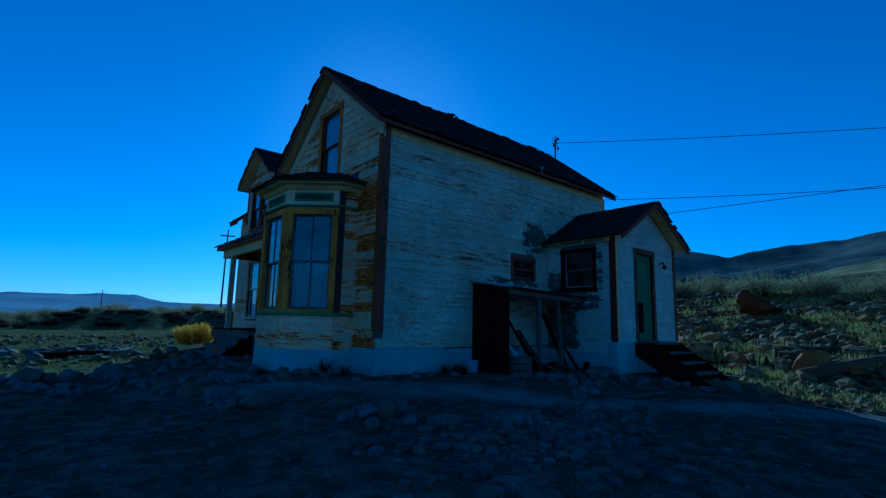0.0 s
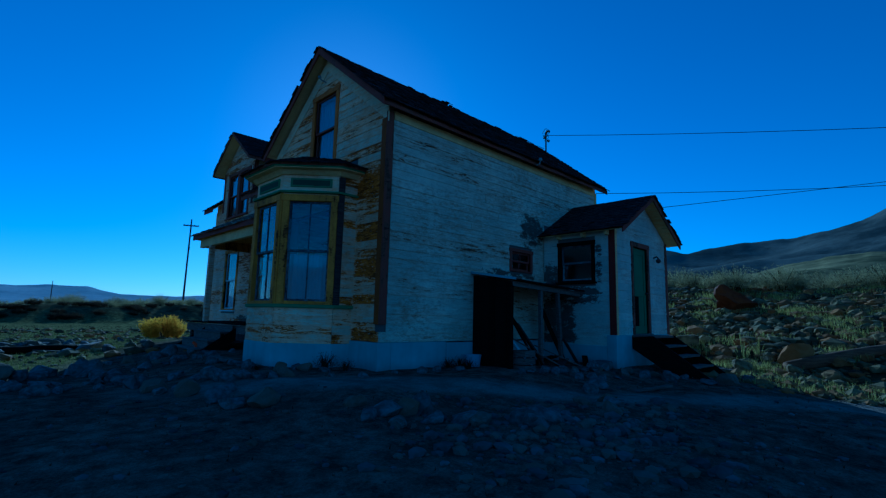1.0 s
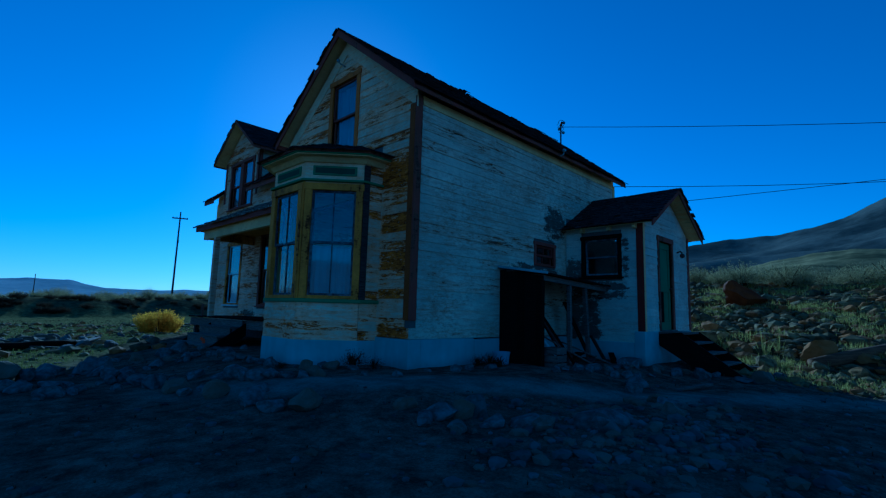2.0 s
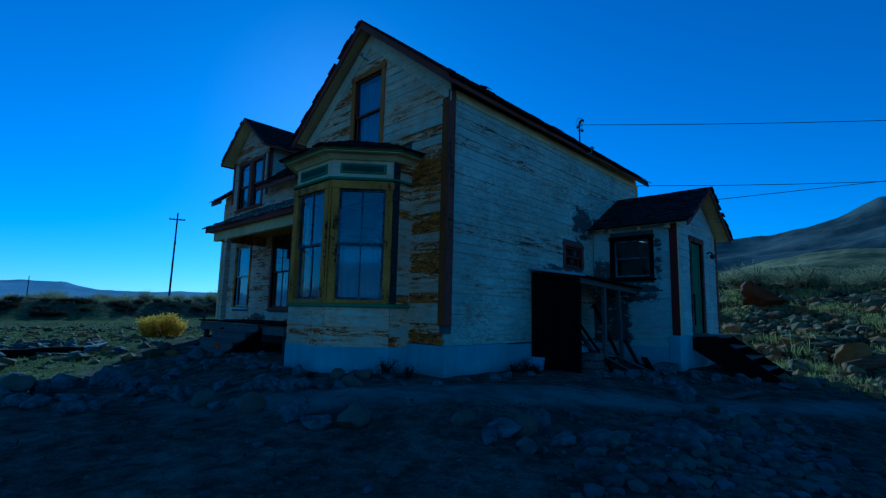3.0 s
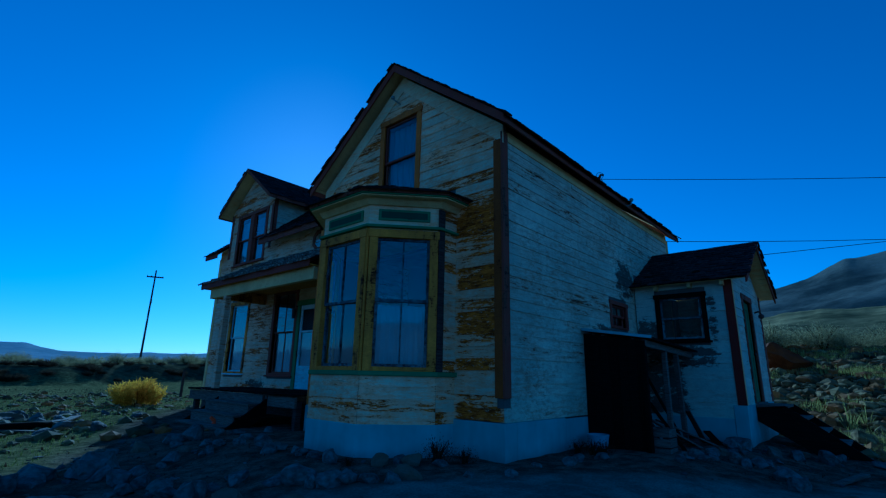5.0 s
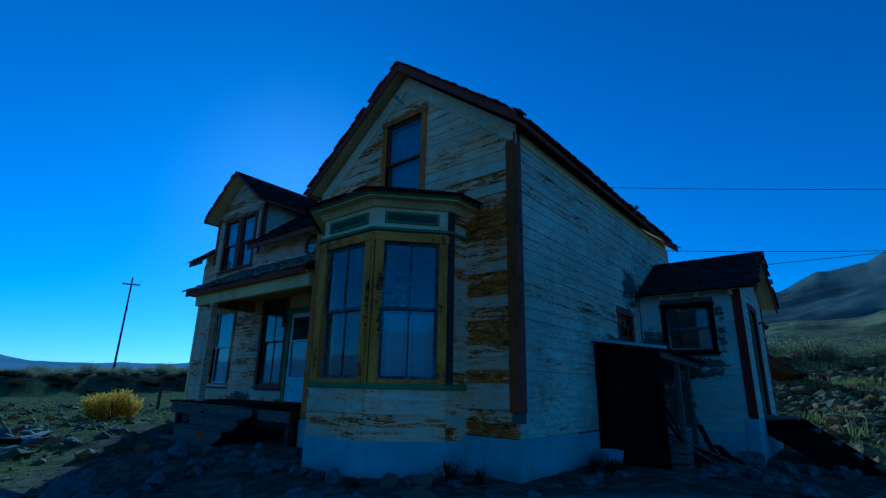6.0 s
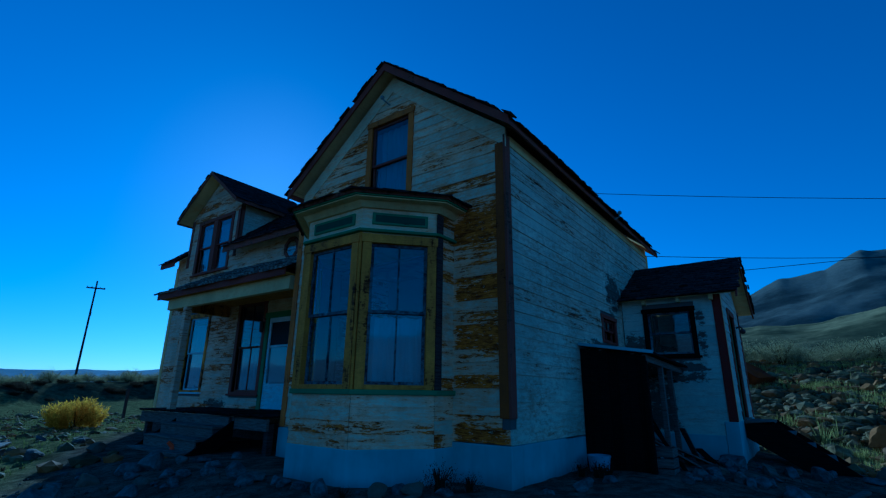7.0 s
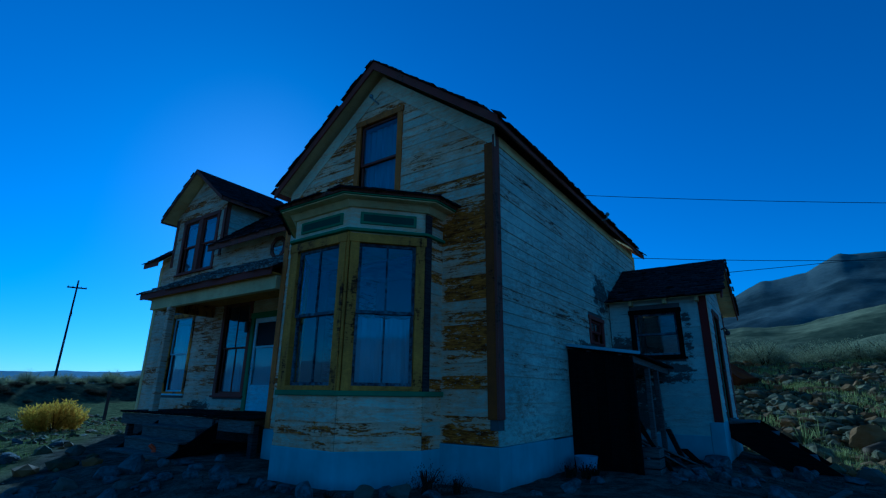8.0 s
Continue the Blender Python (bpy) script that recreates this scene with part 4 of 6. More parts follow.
# storm door
dr = part("storm_door", boxes((WING, vdoor[0] + 0.11, vdoor[0] + 0.21, -0.06, -0.01, 0.62, 2.70), (WING, vdoor[1] - 0.19, vdoor[1] - 0.11, -0.06, -0.01, 0.62, 2.70), (WING, vdoor[0] + 0.21, vdoor[1] - 0.19, -0.06, -0.01, 2.59, 2.70),
                              (WING, vdoor[0] + 0.21, vdoor[1] - 0.19, -0.06, -0.012, 0.62, 1.18), (WING, vdoor[0] + 0.21, vdoor[1] - 0.19, -0.055, -0.015, 2.0, 2.05)), m_whitetrim, house, "white storm door with a dark screen", bevel=0.004)
part("screen", boxes((WING, vdoor[0] + 0.21, vdoor[1] - 0.19, -0.045, -0.04, 2.05, 2.59)), m_screen, dr)
part("pane", boxes((WING, vdoor[0] + 0.21, vdoor[1] - 0.19, -0.045, -0.04, 1.18, 2.0)), m_glass, dr)
part("inner_panel", boxes((WING, vdoor[0] + 0.11, vdoor[1] - 0.11, -0.11, -0.08, 0.62, 2.70)), m_curtain, dr)
part("door_casing", boxes((WING, vdoor[0], vdoor[0] + 0.11, -0.1, 0.035, 0.6, 2.70), (WING, vdoor[1] - 0.11, vdoor[1], -0.1, 0.035, 0.6, 2.70), (WING, vdoor[0] - 0.02, vdoor[1] + 0.02, -0.1, 0.04, 2.70, 2.83)), m_green, dr, "green door casing", bevel=0.004)
vl = part("wall_lantern", lambda bm: (tube(bm, [WING(14.83, 0.03, 2.67), WING(14.83, 0.12, 2.70), WING(14.83, 0.13, 2.61)], 0.015), tube(bm, [WING(14.83, 0.13, 2.61), WING(14.83, 0.13, 2.36)], 0.06, 0.045, 8)), m_metal, house, "small dark lantern beside the storm door")
part("handle", lambda bm: tube(bm, [WING(vdoor[1] - 0.14, -0.01, 1.55), WING(vdoor[1] - 0.14, 0.03, 1.55), WING(vdoor[1] - 0.14, 0.03, 1.42), WING(vdoor[1] - 0.14, -0.01, 1.42)], 0.01), m_metal, dr)


# eight-sided window above the verandah roof
def octagon(bm, r0, r1, o0, o1):
    c = (14.12, 4.37)
    ring = lambda r, o: [WING(c[0] + r * math.cos(math.pi / 8 + k * math.pi / 4), o, c[1] + r * math.sin(math.pi / 8 + k * math.pi / 4)) for k in range(8)]
    a, b, cc, d = [[bm.verts.new(p) for p in ring(r, o)] for r, o in ((r1, o0), (r1, o1), (r0, o1), (r0, o0))]
    for k in range(8):
        j = (k + 1) % 8
        for p, q in ((a, b), (b, cc), (cc, d), (d, a)):
            bm.faces.new((p[k], p[j], q[j], q[k]))


ow = part("octagon_window", lambda bm: octagon(bm, 0.21, 0.3, 0.0, 0.05), m_brown, house, "small eight-sided window")
part("pane", lambda bm: prism(bm, [WING(14.12 + 0.21 * math.cos(math.pi / 8 + k * math.pi / 4), 0.022, 4.37 + 0.21 * math.sin(math.pi / 8 + k * math.pi / 4)) for k in range(8)], (-0.006, 0, 0)), m_glass, ow)

# wing roof with the dormer's own
WEX, WEZ, WPITCH, WRX = 5.84, 4.77, 0.82, 8.9
wing_z = lambda x: WEZ + WPITCH * (x - WEX)
for y0, y1 in ((NY - 0.2, 16.68), (19.36, 20.2)):
    ws = part("wing_roof_slope", lambda bm: prism(bm, [(WEX, y0, WEZ), (WRX, y0, wing_z(WRX)), (WRX, y0, wing_z(WRX) - 0.07), (WEX, y0, WEZ - 0.07)], (0, y1 - y0, 0)), m_black, house, "dark worn shingle slope")
    part("fascia", boxes((WORLD, WEX - 0.03, WEX - 0.002, y0, y1, WEZ - 0.19, WEZ + 0.01)), m_brown, ws)
    part("soffit", lambda bm: prism(bm, [(WEX, y0, WEZ - 0.075), (WX, y0, wing_z(WX) - 0.075), (WX, y0, wing_z(WX) - 0.095), (WEX, y0, WEZ - 0.095)], (0, y1 - y0, 0)), m_cream, ws)
    shingles((WEX - 0.04, y0, WEZ - 0.025), (0, 1, 0), (1, 0, WPITCH), y1 - y0, 3.9, ws, wide=0.17, course=0.14, thick=0.016, pieces=False, seed=51, rag=0.04, miss=0.05)
part("wing_roof_middle", lambda bm: prism(bm, [(WX + 0.7, 16.68, wing_z(WX + 0.7)), (WRX, 16.68, wing_z(WRX)), (WRX, 16.68, wing_z(WRX) - 0.07), (WX + 0.7, 16.68, wing_z(WX + 0.7) - 0.07)], (0, 2.67, 0)), m_black, house)
part("wing_roof_back", lambda bm: prism(bm, [(11.96, NY - 0.2, 4.77), (WRX, NY - 0.2, wing_z(WRX)), (WRX, NY - 0.2, wing_z(WRX) - 0.07), (11.96, NY - 0.2, 4.70)], (0, 20.2 - NY + 0.2, 0)), m_black, house)
part("rake_board", lambda bm: prism(bm, [(WEX - 0.03, 20.2, WEZ), (WRX, 20.2, wing_z(WRX)), (WRX, 20.2, wing_z(WRX) - 0.19), (WEX - 0.03, 20.2, WEZ - 0.19)], (0, 0.03, 0)), m_brown, house)
for s in (-1, 1):
    E = 1.6 if s < 0 else 1.67
    zz = lambda d: DZ - DP * d
    ds = part("dormer_roof_slope", lambda bm: prism(bm, [(5.84, DY, DZ), (5.84, DY + s * E, zz(E)), (5.84, DY + s * E, zz(E) - 0.05), (5.84, DY, DZ - 0.05)], (3.0, 0, 0)), m_black, house, "dark dormer roof slope")
    part("soffit", lambda bm: prism(bm, [(5.85, DY, DZ - 0.054), (5.85, DY + s * (E - 0.01), zz(E) - 0.054), (5.85, DY + s * (E - 0.01), zz(E) - 0.072), (5.85, DY, DZ - 0.072)], (2.0, 0, 0)), m_cream, ds)
    part("rake_board", lambda bm: prism(bm, [(5.81, DY, DZ - 0.005), (5.81, DY + s * (E + 0.01), zz(E) - 0.01), (5.81, DY + s * (E + 0.01), zz(E) - 0.12), (5.81, DY, DZ - 0.12)], (0.028, 0, 0)), m_brown, ds)
    part("fascia", boxes((WORLD, 5.85, 8.0, min(DY + s * E, DY + s * (E + 0.025)), max(DY + s * E, DY + s * (E + 0.025)), zz(E) - 0.12, zz(E))), m_brown, ds)
    shingles((5.81, DY + s * (E + 0.03), zz(E) - 0.02), (1, 0, 0), (0, -s, DP), 2.9, 2.04, ds, wide=0.16, course=0.14, thick=0.014, pieces=False, seed=55 + s, rag=0.03)

# ---- verandah ----
verandah = thing("verandah", (5.0, 14.4, 0), "open wooden verandah with a weathered deck and sagging shingle roof", "verandah")
VX, VY0, VY1 = 4.6, 12.0, 17.05
vr = part("verandah_roof", lambda bm: prism(bm, [(VX, VY0, 3.26), (WX - 0.02, VY0, 4.12), (WX - 0.02, VY0, 4.06), (VX, VY0, 3.2)], (0, VY1 - VY0, 0)), m_black, verandah, "dark ragged shingle roof")
part("fascia", boxes((WORLD, VX - 0.03, VX - 0.002, VY0, VY1 + 0.02, 3.11, 3.27)), m_brown, vr)
part("soffit", boxes((WORLD, VX + 0.01, WX - 0.03, VY0, VY1, 3.13, 3.16)), m_yellow, vr, "cream-yellow boarded ceiling")
part("rake_board", lambda bm: prism(bm, [(VX - 0.03, VY1 + 0.002, 3.26), (WX - 0.03, VY1 + 0.002, 4.12), (WX - 0.03, VY1 + 0.002, 3.98), (VX - 0.03, VY1 + 0.002, 3.12)], (0, 0.03, 0)), m_brown, vr)
shingles((VX - 0.05, VY0, 3.245), (0, 1, 0), (1.58, 0, 0.86), VY1 - VY0, 1.82, vr, wide=0.17, course=0.165, thick=0.032, pieces=True, seed=61, rag=0.04, miss=0.1, material=m_pale_shingle)
part("beam", boxes((WORLD, 4.7, 4.82, VY0, 16.75, 2.86, 3.12)), m_cream, verandah, "cream painted beam", bevel=0.006)
part("beam", boxes((WORLD, 4.825, WX - 0.03, 16.5, 16.62, 2.86, 3.12)), m_yellow, verandah)
for y in (15.85,):
    part("post", boxes((WORLD, 4.69, 4.83, y - 0.07, y + 0.07, 0.6, 2.86)), m_wing, verandah, "square post with peeling cream paint", bevel=0.008)
for y in (12.1, 14.3, 16.6):
    part("deck_prop", boxes((WORLD, 4.62, 4.74, y - 0.06, y + 0.06, -0.3, 0.47)), m_darkold, verandah, bevel=0.008)
part("deck_apron", boxes((WORLD, 4.545, 4.6, 13.0, 16.75, 0.34, 0.555)), m_old, verandah, "grey weathered apron board")
part("deck_apron", boxes((WORLD, 4.55, 4.6, 12.0, 12.985, 0.36, 0.555)), m_old, verandah, "grey weathered apron board")
rd = random.Random(8)
for k in range(32):
    y = 12.0 + k * 0.149
    part("deck_board", boxes((WORLD, 4.5 + rd.uniform(-0.05, 0.03), WX - 0.025, y, y + 0.14, 0.57 + rd.uniform(0, 0.006), 0.6 + rd.uniform(0, 0.012))), m_black, verandah)

front_steps = thing("front_steps", (4.1, 14.0, -0.2), "weathered wooden steps up to the verandah", "steps")
for k in range(3):
    x, z = 4.5 - 0.28 * (k + 1), 0.6 - 0.2 * (k + 1)
    part("tread", boxes((WORLD, x - 0.03, x + 0.29, 13.05, 15.0, z - 0.04, z)), m_old, front_steps, bevel=0.005)
    part("riser", boxes((WORLD, x + 0.262, x + 0.285, 13.07, 14.98, z + 0.002, z + 0.155)), m_old, front_steps)
for y in (13.0, 15.0):
    part("stringer", lambda bm: prism(bm, [(4.56, y, 0.5), (4.56, y, 0.2), (3.72, y, -0.42), (3.5, y, -0.42), (3.5, y, -0.2)], (0, 0.045, 0)), m_black, front_steps, "blackened stringer board")

# ---- enclosed entry porch ----
entry = thing("entry_porch", (11.2, 6.6, 0), "small enclosed side entry with white boards and a green door", "porch")
EX0, EX1, EY = 9.8, 12.72, 5.6
ELEFT = Face((EX0, 0), (0, 1), (-1, 0))
EFRONT = Face((0, EY), (1, 0), (0, -1))
ERIGHT = Face((EX1, 0), (0, 1), (1, 0))
ew = (6.05, 7.02, 1.78, 2.74)
ed = (10.62, 11.6, 0.62, 2.76)
part("footing", boxes((ELEFT, EY + 0.204, SY - 0.035, -0.2, 0.03, -0.35, 0.36), (EFRONT, EX0 - 0.03, EX1, -0.2, 0.03, -0.35, 0.6), (ERIGHT, EY + 0.204, SY - 0.035, -0.2, 0.02, -0.35, 0.4)), m_concrete, entry, "pale concrete footing", bevel=0.01)
RX, RZ, RP = 11.25, 3.95, 0.6
wl = part("entry_side_wall", wall_core(ELEFT, EY, SY - 0.03, 0.36, 2.98, [opening(ew, 0.09)], 0.1), m_plaster, entry)
wf = part("entry_front_wall", wall_core(EFRONT, EX0 + 0.1, EX1, 0.6, 2.98, [(ed[0] + 0.1, ed[1] - 0.1, 0.62, 2.66)], 0.1), m_plaster, entry)
part("entry_gable", lambda bm: prism(bm, [(EX0, EY, 2.98), (EX1, EY, 2.98), (EX1, EY, RZ - 0.1 - RP * (EX1 - RX)), (RX, EY, RZ - 0.1), (EX0, EY, RZ - 0.1 - RP * (RX - EX0))], (0, 0.1, 0)), m_plaster, wf)
part("entry_far_wall", boxes((ERIGHT, EY + 0.1, SY - 0.03, -0.1, 0, 0.4, 3.0)), m_entry, entry)
part("entry_back_wall", boxes((WORLD, 12.3, EX1 - 0.1, SY - 0.1, SY - 0.035, 0.4, 3.0)), m_plaster, entry)
part("entry_floor", boxes((WORLD, EX0 + 0.1, EX1 - 0.1, EY + 0.1, SY - 0.03, 0.5, 0.6)), m_old, entry)
siding(ELEFT, EY, SY - 0.03, 0.36, 2.98, [ew, (EY - 0.1, EY + 0.12, 0, 3)], wl, m_entry, seed=71)
siding(EFRONT, EX0, EX1, 0.6, 3.8, [ed, (EX0 - 0.1, EX0 + 0.1, 0, 2.9)], wf, m_entry, clip=lambda z: (max(EX0, RX - (RZ - 0.12 - z) / RP), min(EX1, RX + (RZ - 0.12 - z) / RP)), seed=72)
part("corner_board", boxes((ELEFT, EY - 0.03, EY + 0.12, 0.0, 0.03, 0.6, 2.95)), m_darkred, entry, "faded oxblood corner board", bevel=0.004)
part("corner_board", boxes((EFRONT, EX0 + 0.002, EX0 + 0.1, 0.0, 0.028, 0.6, 2.95)), m_cream, entry, bevel=0.004)
part("corner_board", boxes((EFRONT, EX1 - 0.1, EX1 + 0.02, 0.0, 0.03, 0.6, 2.95)), m_brown, entry, bevel=0.004)
window(ELEFT, *ew, entry, m_black, m_sash, w=0.09, mullion=False, label="sash window with blackened flaking frame", sill=m_black)
door = part("door", boxes((EFRONT, ed[0] + 0.1, ed[0] + 0.22, -0.07, -0.03, 0.63, 2.65), (EFRONT, ed[1] - 0.22, ed[1] - 0.1, -0.07, -0.03, 0.63, 2.65), (EFRONT, ed[0] + 0.22, ed[1] - 0.22, -0.07, -0.03, 2.5, 2.65),
                          (EFRONT, ed[0] + 0.22, ed[1] - 0.22, -0.07, -0.03, 1.5, 1.65), (EFRONT, ed[0] + 0.22, ed[1] - 0.22, -0.07, -0.03, 0.63, 0.8), (EFRONT, ed[0] + 0.22, ed[1] - 0.22, -0.06, -0.045, 1.65, 2.5), (EFRONT, ed[0] + 0.5, ed[1] - 0.22, -0.06, -0.045, 0.8, 1.5)), m_door, entry, "green panelled door with a broken lower panel", bevel=0.004)
# near-black sheet stands in for the dark behind the broken lower panel
part("broken_panel", boxes((EFRONT, ed[0] + 0.22, ed[0] + 0.5, -0.066, -0.055, 0.8, 1.5)), m_black, door, "near-black sheet standing in for the dark of the hole")
part("knob", lambda bm: bmesh.ops.create_icosphere(bm, subdivisions=2, radius=0.03, matrix=Matrix.Translation(EFRONT(ed[1] - 0.16, 0.0, 1.58))), m_metal, door, "dark metal knob")
part("door_casing", boxes((EFRONT, ed[0], ed[0] + 0.1, -0.08, 0.035, 0.61, 2.66), (EFRONT, ed[1] - 0.1, ed[1], -0.08, 0.035, 0.61, 2.66), (EFRONT, ed[0] - 0.02, ed[1] + 0.02, -0.08, 0.04, 2.66, 2.78)), m_brown, entry, "dark brown door casing", bevel=0.004)
part("threshold", boxes((EFRONT, ed[0], ed[1], -0.05, 0.08, 0.603, 0.63)), m_old, entry)
lamp = part("wall_lamp", lambda bm: (tube(bm, [EFRONT(11.9, 0.02, 2.5), EFRONT(11.9, 0.1, 2.53), EFRONT(11.9, 0.14, 2.48)], 0.02), bmesh.ops.create_icosphere(bm, subdivisions=2, radius=0.06, matrix=Matrix.Translation(EFRONT(11.9, 0.14, 2.42)))), m_metal, entry, "small dark wall lamp", smooth=True)
for s in (-1, 1):
    h = 1.66
    y0, y1 = 5.3, SY - 0.04
    es = part("entry_roof_slope", lambda bm: prism(bm, [(RX, y0, RZ), (RX + s * h, y0, RZ - RP * h), (RX + s * h, y0, RZ - RP * h - 0.04), (RX, y0, RZ - 0.04)], (0, y1 - y0, 0)), m_black, entry, "wood-shingled entry roof slope")
    part("soffit", lambda bm: prism(bm, [(RX, y0 + 0.01, RZ - 0.044), (RX + s * (h - 0.02), y0 + 0.01, RZ - RP * h - 0.034), (RX + s * (h - 0.02), y0 + 0.01, RZ - RP * h - 0.054), (RX, y0 + 0.01, RZ - 0.064)], (0, y1 - y0 - 0.02, 0)), m_cream, es)
    part("rake_board", lambda bm: prism(bm, [(RX, y0, RZ - 0.005), (RX + s * (h + 0.02), y0, RZ - RP * h - 0.015), (RX + s * (h + 0.02), y0, RZ - RP * h - 0.14), (RX, y0, RZ - 0.13)], (0, -0.03, 0)), m_brown, es)
    shingles((RX + s * (h + 0.04), y0 - 0.06, RZ - RP * h - 0.02), (0, 1, 0), (-s, 0, RP), y1 - y0 + 0.06, 1.97, es, wide=0.15, course=0.13, thick=0.017, pieces=True, seed=75 + s, rag=0.03, miss=0.03)
    for y in (5.72, 6.3, 6.95):
        part("rafter_tail", boxes((WORLD, min(RX + s * 1.44, RX + s * 1.62), max(RX + s * 1.44, RX + s * 1.62), y - 0.03, y + 0.03, 2.82, 2.93)), m_cream, es)

entry_steps = thing("entry_steps", (11.1, 5.0, -0.2), "dark weathered wooden steps below the green door", "steps")
part("landing", boxes((WORLD, 10.5, 11.75, 5.1, EY - 0.034, 0.55, 0.6)), m_old, entry_steps, bevel=0.006)
for k in range(4):
    y, z = 5.1 - 0.27 * (k + 1), 0.6 - 0.2 * (k + 1)
    part("tread", boxes((WORLD, 10.56, 11.7, y - 0.03, y + 0.27, z - 0.04, z)), m_old, entry_steps, bevel=0.005)
for x in (10.5, 11.71):
    part("stringer", lambda bm: prism(bm, [(x, EY - 0.04, 0.55), (x, EY - 0.04, 0.3), (x, 4.25, -0.5), (x, 3.85, -0.5), (x, 3.85, -0.3), (x, 5.1, 0.6)], (0.045, 0, 0)), m_black, entry_steps, "blackened stringer board")

# ---- lean-to against the long wall ----
leanto = thing("lean_to_shed", (8.4, 6.9, 0), "collapsing black-boarded lean-to with bare posts", "shed")
LX0, LX1, LY = 7.18, 9.72, 6.4
lt_z = lambda x, y: 1.84 - 0.16 * (SY - y) - 0.035 * (x - LX0)
# side boards near black: the lean-to's shaded side is put into their colour
rd = random.Random(4)
for k in range(7):
    y0 = LY + k * 0.147
    part("wall_board", boxes((WORLD, LX0 + rd.uniform(-0.008, 0.008), LX0 + 0.025, y0, y0 + 0.142, -0.15, lt_z(LX0, y0) - 0.05)), m_black, leanto, "near-black upright board")
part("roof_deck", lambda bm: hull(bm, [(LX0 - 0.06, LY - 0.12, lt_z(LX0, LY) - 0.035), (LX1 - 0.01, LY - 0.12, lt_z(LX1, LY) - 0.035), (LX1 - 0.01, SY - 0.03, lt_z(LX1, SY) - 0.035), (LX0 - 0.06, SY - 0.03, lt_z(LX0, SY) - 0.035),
                                       (LX0 - 0.06, LY - 0.12, lt_z(LX0, LY)), (LX1 - 0.01, LY - 0.12, lt_z(LX1, LY)), (LX1 - 0.01, SY - 0.03, lt_z(LX1, SY)), (LX0 - 0.06, SY - 0.03, lt_z(LX0, SY))]), m_black, leanto, "sagging near-black roof")
part("metal_edge", lambda bm: beam(bm, (LX0 - 0.07, LY - 0.13, lt_z(LX0, LY) - 0.005), (LX0 - 0.07, SY - 0.03, lt_z(LX0, SY) - 0.005), 0.02, 0.045), m_galv, leanto, "pale metal roof edge")
part("front_beam", lambda bm: beam(bm, (LX0, LY + 0.02, lt_z(LX0, LY) - 0.09), (LX1 - 0.03, LY + 0.02, lt_z(LX1, LY) - 0.09), 0.07, 0.1), m_old, leanto)
for x, lean_x, m in ((7.17, -0.02, m_black), (8.16, 0.02, m_old), (8.8, 0.16, m_old)):
    part("post", lambda bm: beam(bm, (x + lean_x, LY + 0.03, -0.2), (x, LY + 0.03, lt_z(x, LY) - 0.13), 0.08, 0.08, (0, 1, 0)), m, leanto, "bare leaning post", bevel=0.008)
for y in (6.6, 7.1):
    part("rafter", lambda bm: beam(bm, (LX0 + 0.03, y, lt_z(LX0, y) - 0.08), (LX1 - 0.03, y, lt_z(LX1, y) - 0.08), 0.05, 0.08), m_old, leanto)

for a, b, w, h, m, lab in (((7.75, 6.25, -0.12), (7.45, 6.9, 0.75), 0.12, 0.03, m_whitetrim, "pale broken board leaning in the lean-to"),
                           ((8.5, 6.0, -0.1), (7.7, 6.8, 0.5), 0.14, 0.025, m_old, "grey plank leaning in the lean-to"),
                           ((9.1, 5.9, -0.1), (8.35, 6.7, 0.35), 0.16, 0.025, m_old, "grey plank propped on rubble by the posts"),
                           ((7.95, 6.15, -0.1), (7.6, 6.75, 0.95), 0.05, 0.05, m_black, "thin black stick leaning in the lean-to"),
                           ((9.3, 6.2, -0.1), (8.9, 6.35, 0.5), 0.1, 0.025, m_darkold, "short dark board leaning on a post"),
                           ((8.3, 6.55, -0.1), (8.0, 7.2, 1.1), 0.16, 0.025, m_black, "near-black board leaning on the house wall"),
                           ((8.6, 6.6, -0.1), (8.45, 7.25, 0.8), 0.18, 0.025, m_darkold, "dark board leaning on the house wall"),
                           ((9.4, 6.6, -0.1), (9.3, 7.2, 1.2), 0.2, 0.025, m_black, "near-black board leaning on the house wall"),
                           ((7.5, 6.6, -0.08), (9.2, 6.75, 0.1), 0.2, 0.03, m_black, "near-black board lying in the lean-to"),
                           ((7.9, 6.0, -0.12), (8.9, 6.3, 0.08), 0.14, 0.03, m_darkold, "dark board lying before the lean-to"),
                           ((8.9, 5.8, -0.14), (9.6, 6.25, 0.12), 0.12, 0.03, m_black, "near-black board lying before the lean-to")):
    ob = part("loose_plank", lambda bm: beam(bm, a, b, w, h), m, None, bevel=0.003)
    tagged(ob, lab, "plank", "planks in the lean-to")


crate = thing("wooden_crate", (7.47, 6.35, -0.1), "small slatted wooden crate on the dirt", "crate")
for z in (0.0, 0.14, 0.28):
    for F, L in ((Face((7.3, 6.2), (1, 0), (0, -1)), 0.34), (Face((7.3, 6.5), (1, 0), (0, 1)), 0.34), (Face((7.3, 6.2), (0, 1), (-1, 0)), 0.3), (Face((7.64, 6.2), (0, 1), (1, 0)), 0.3)):
        part("slat", boxes((F, 0, L, -0.012, 0.004, z - 0.1, z + 0.02)), m_old, crate)


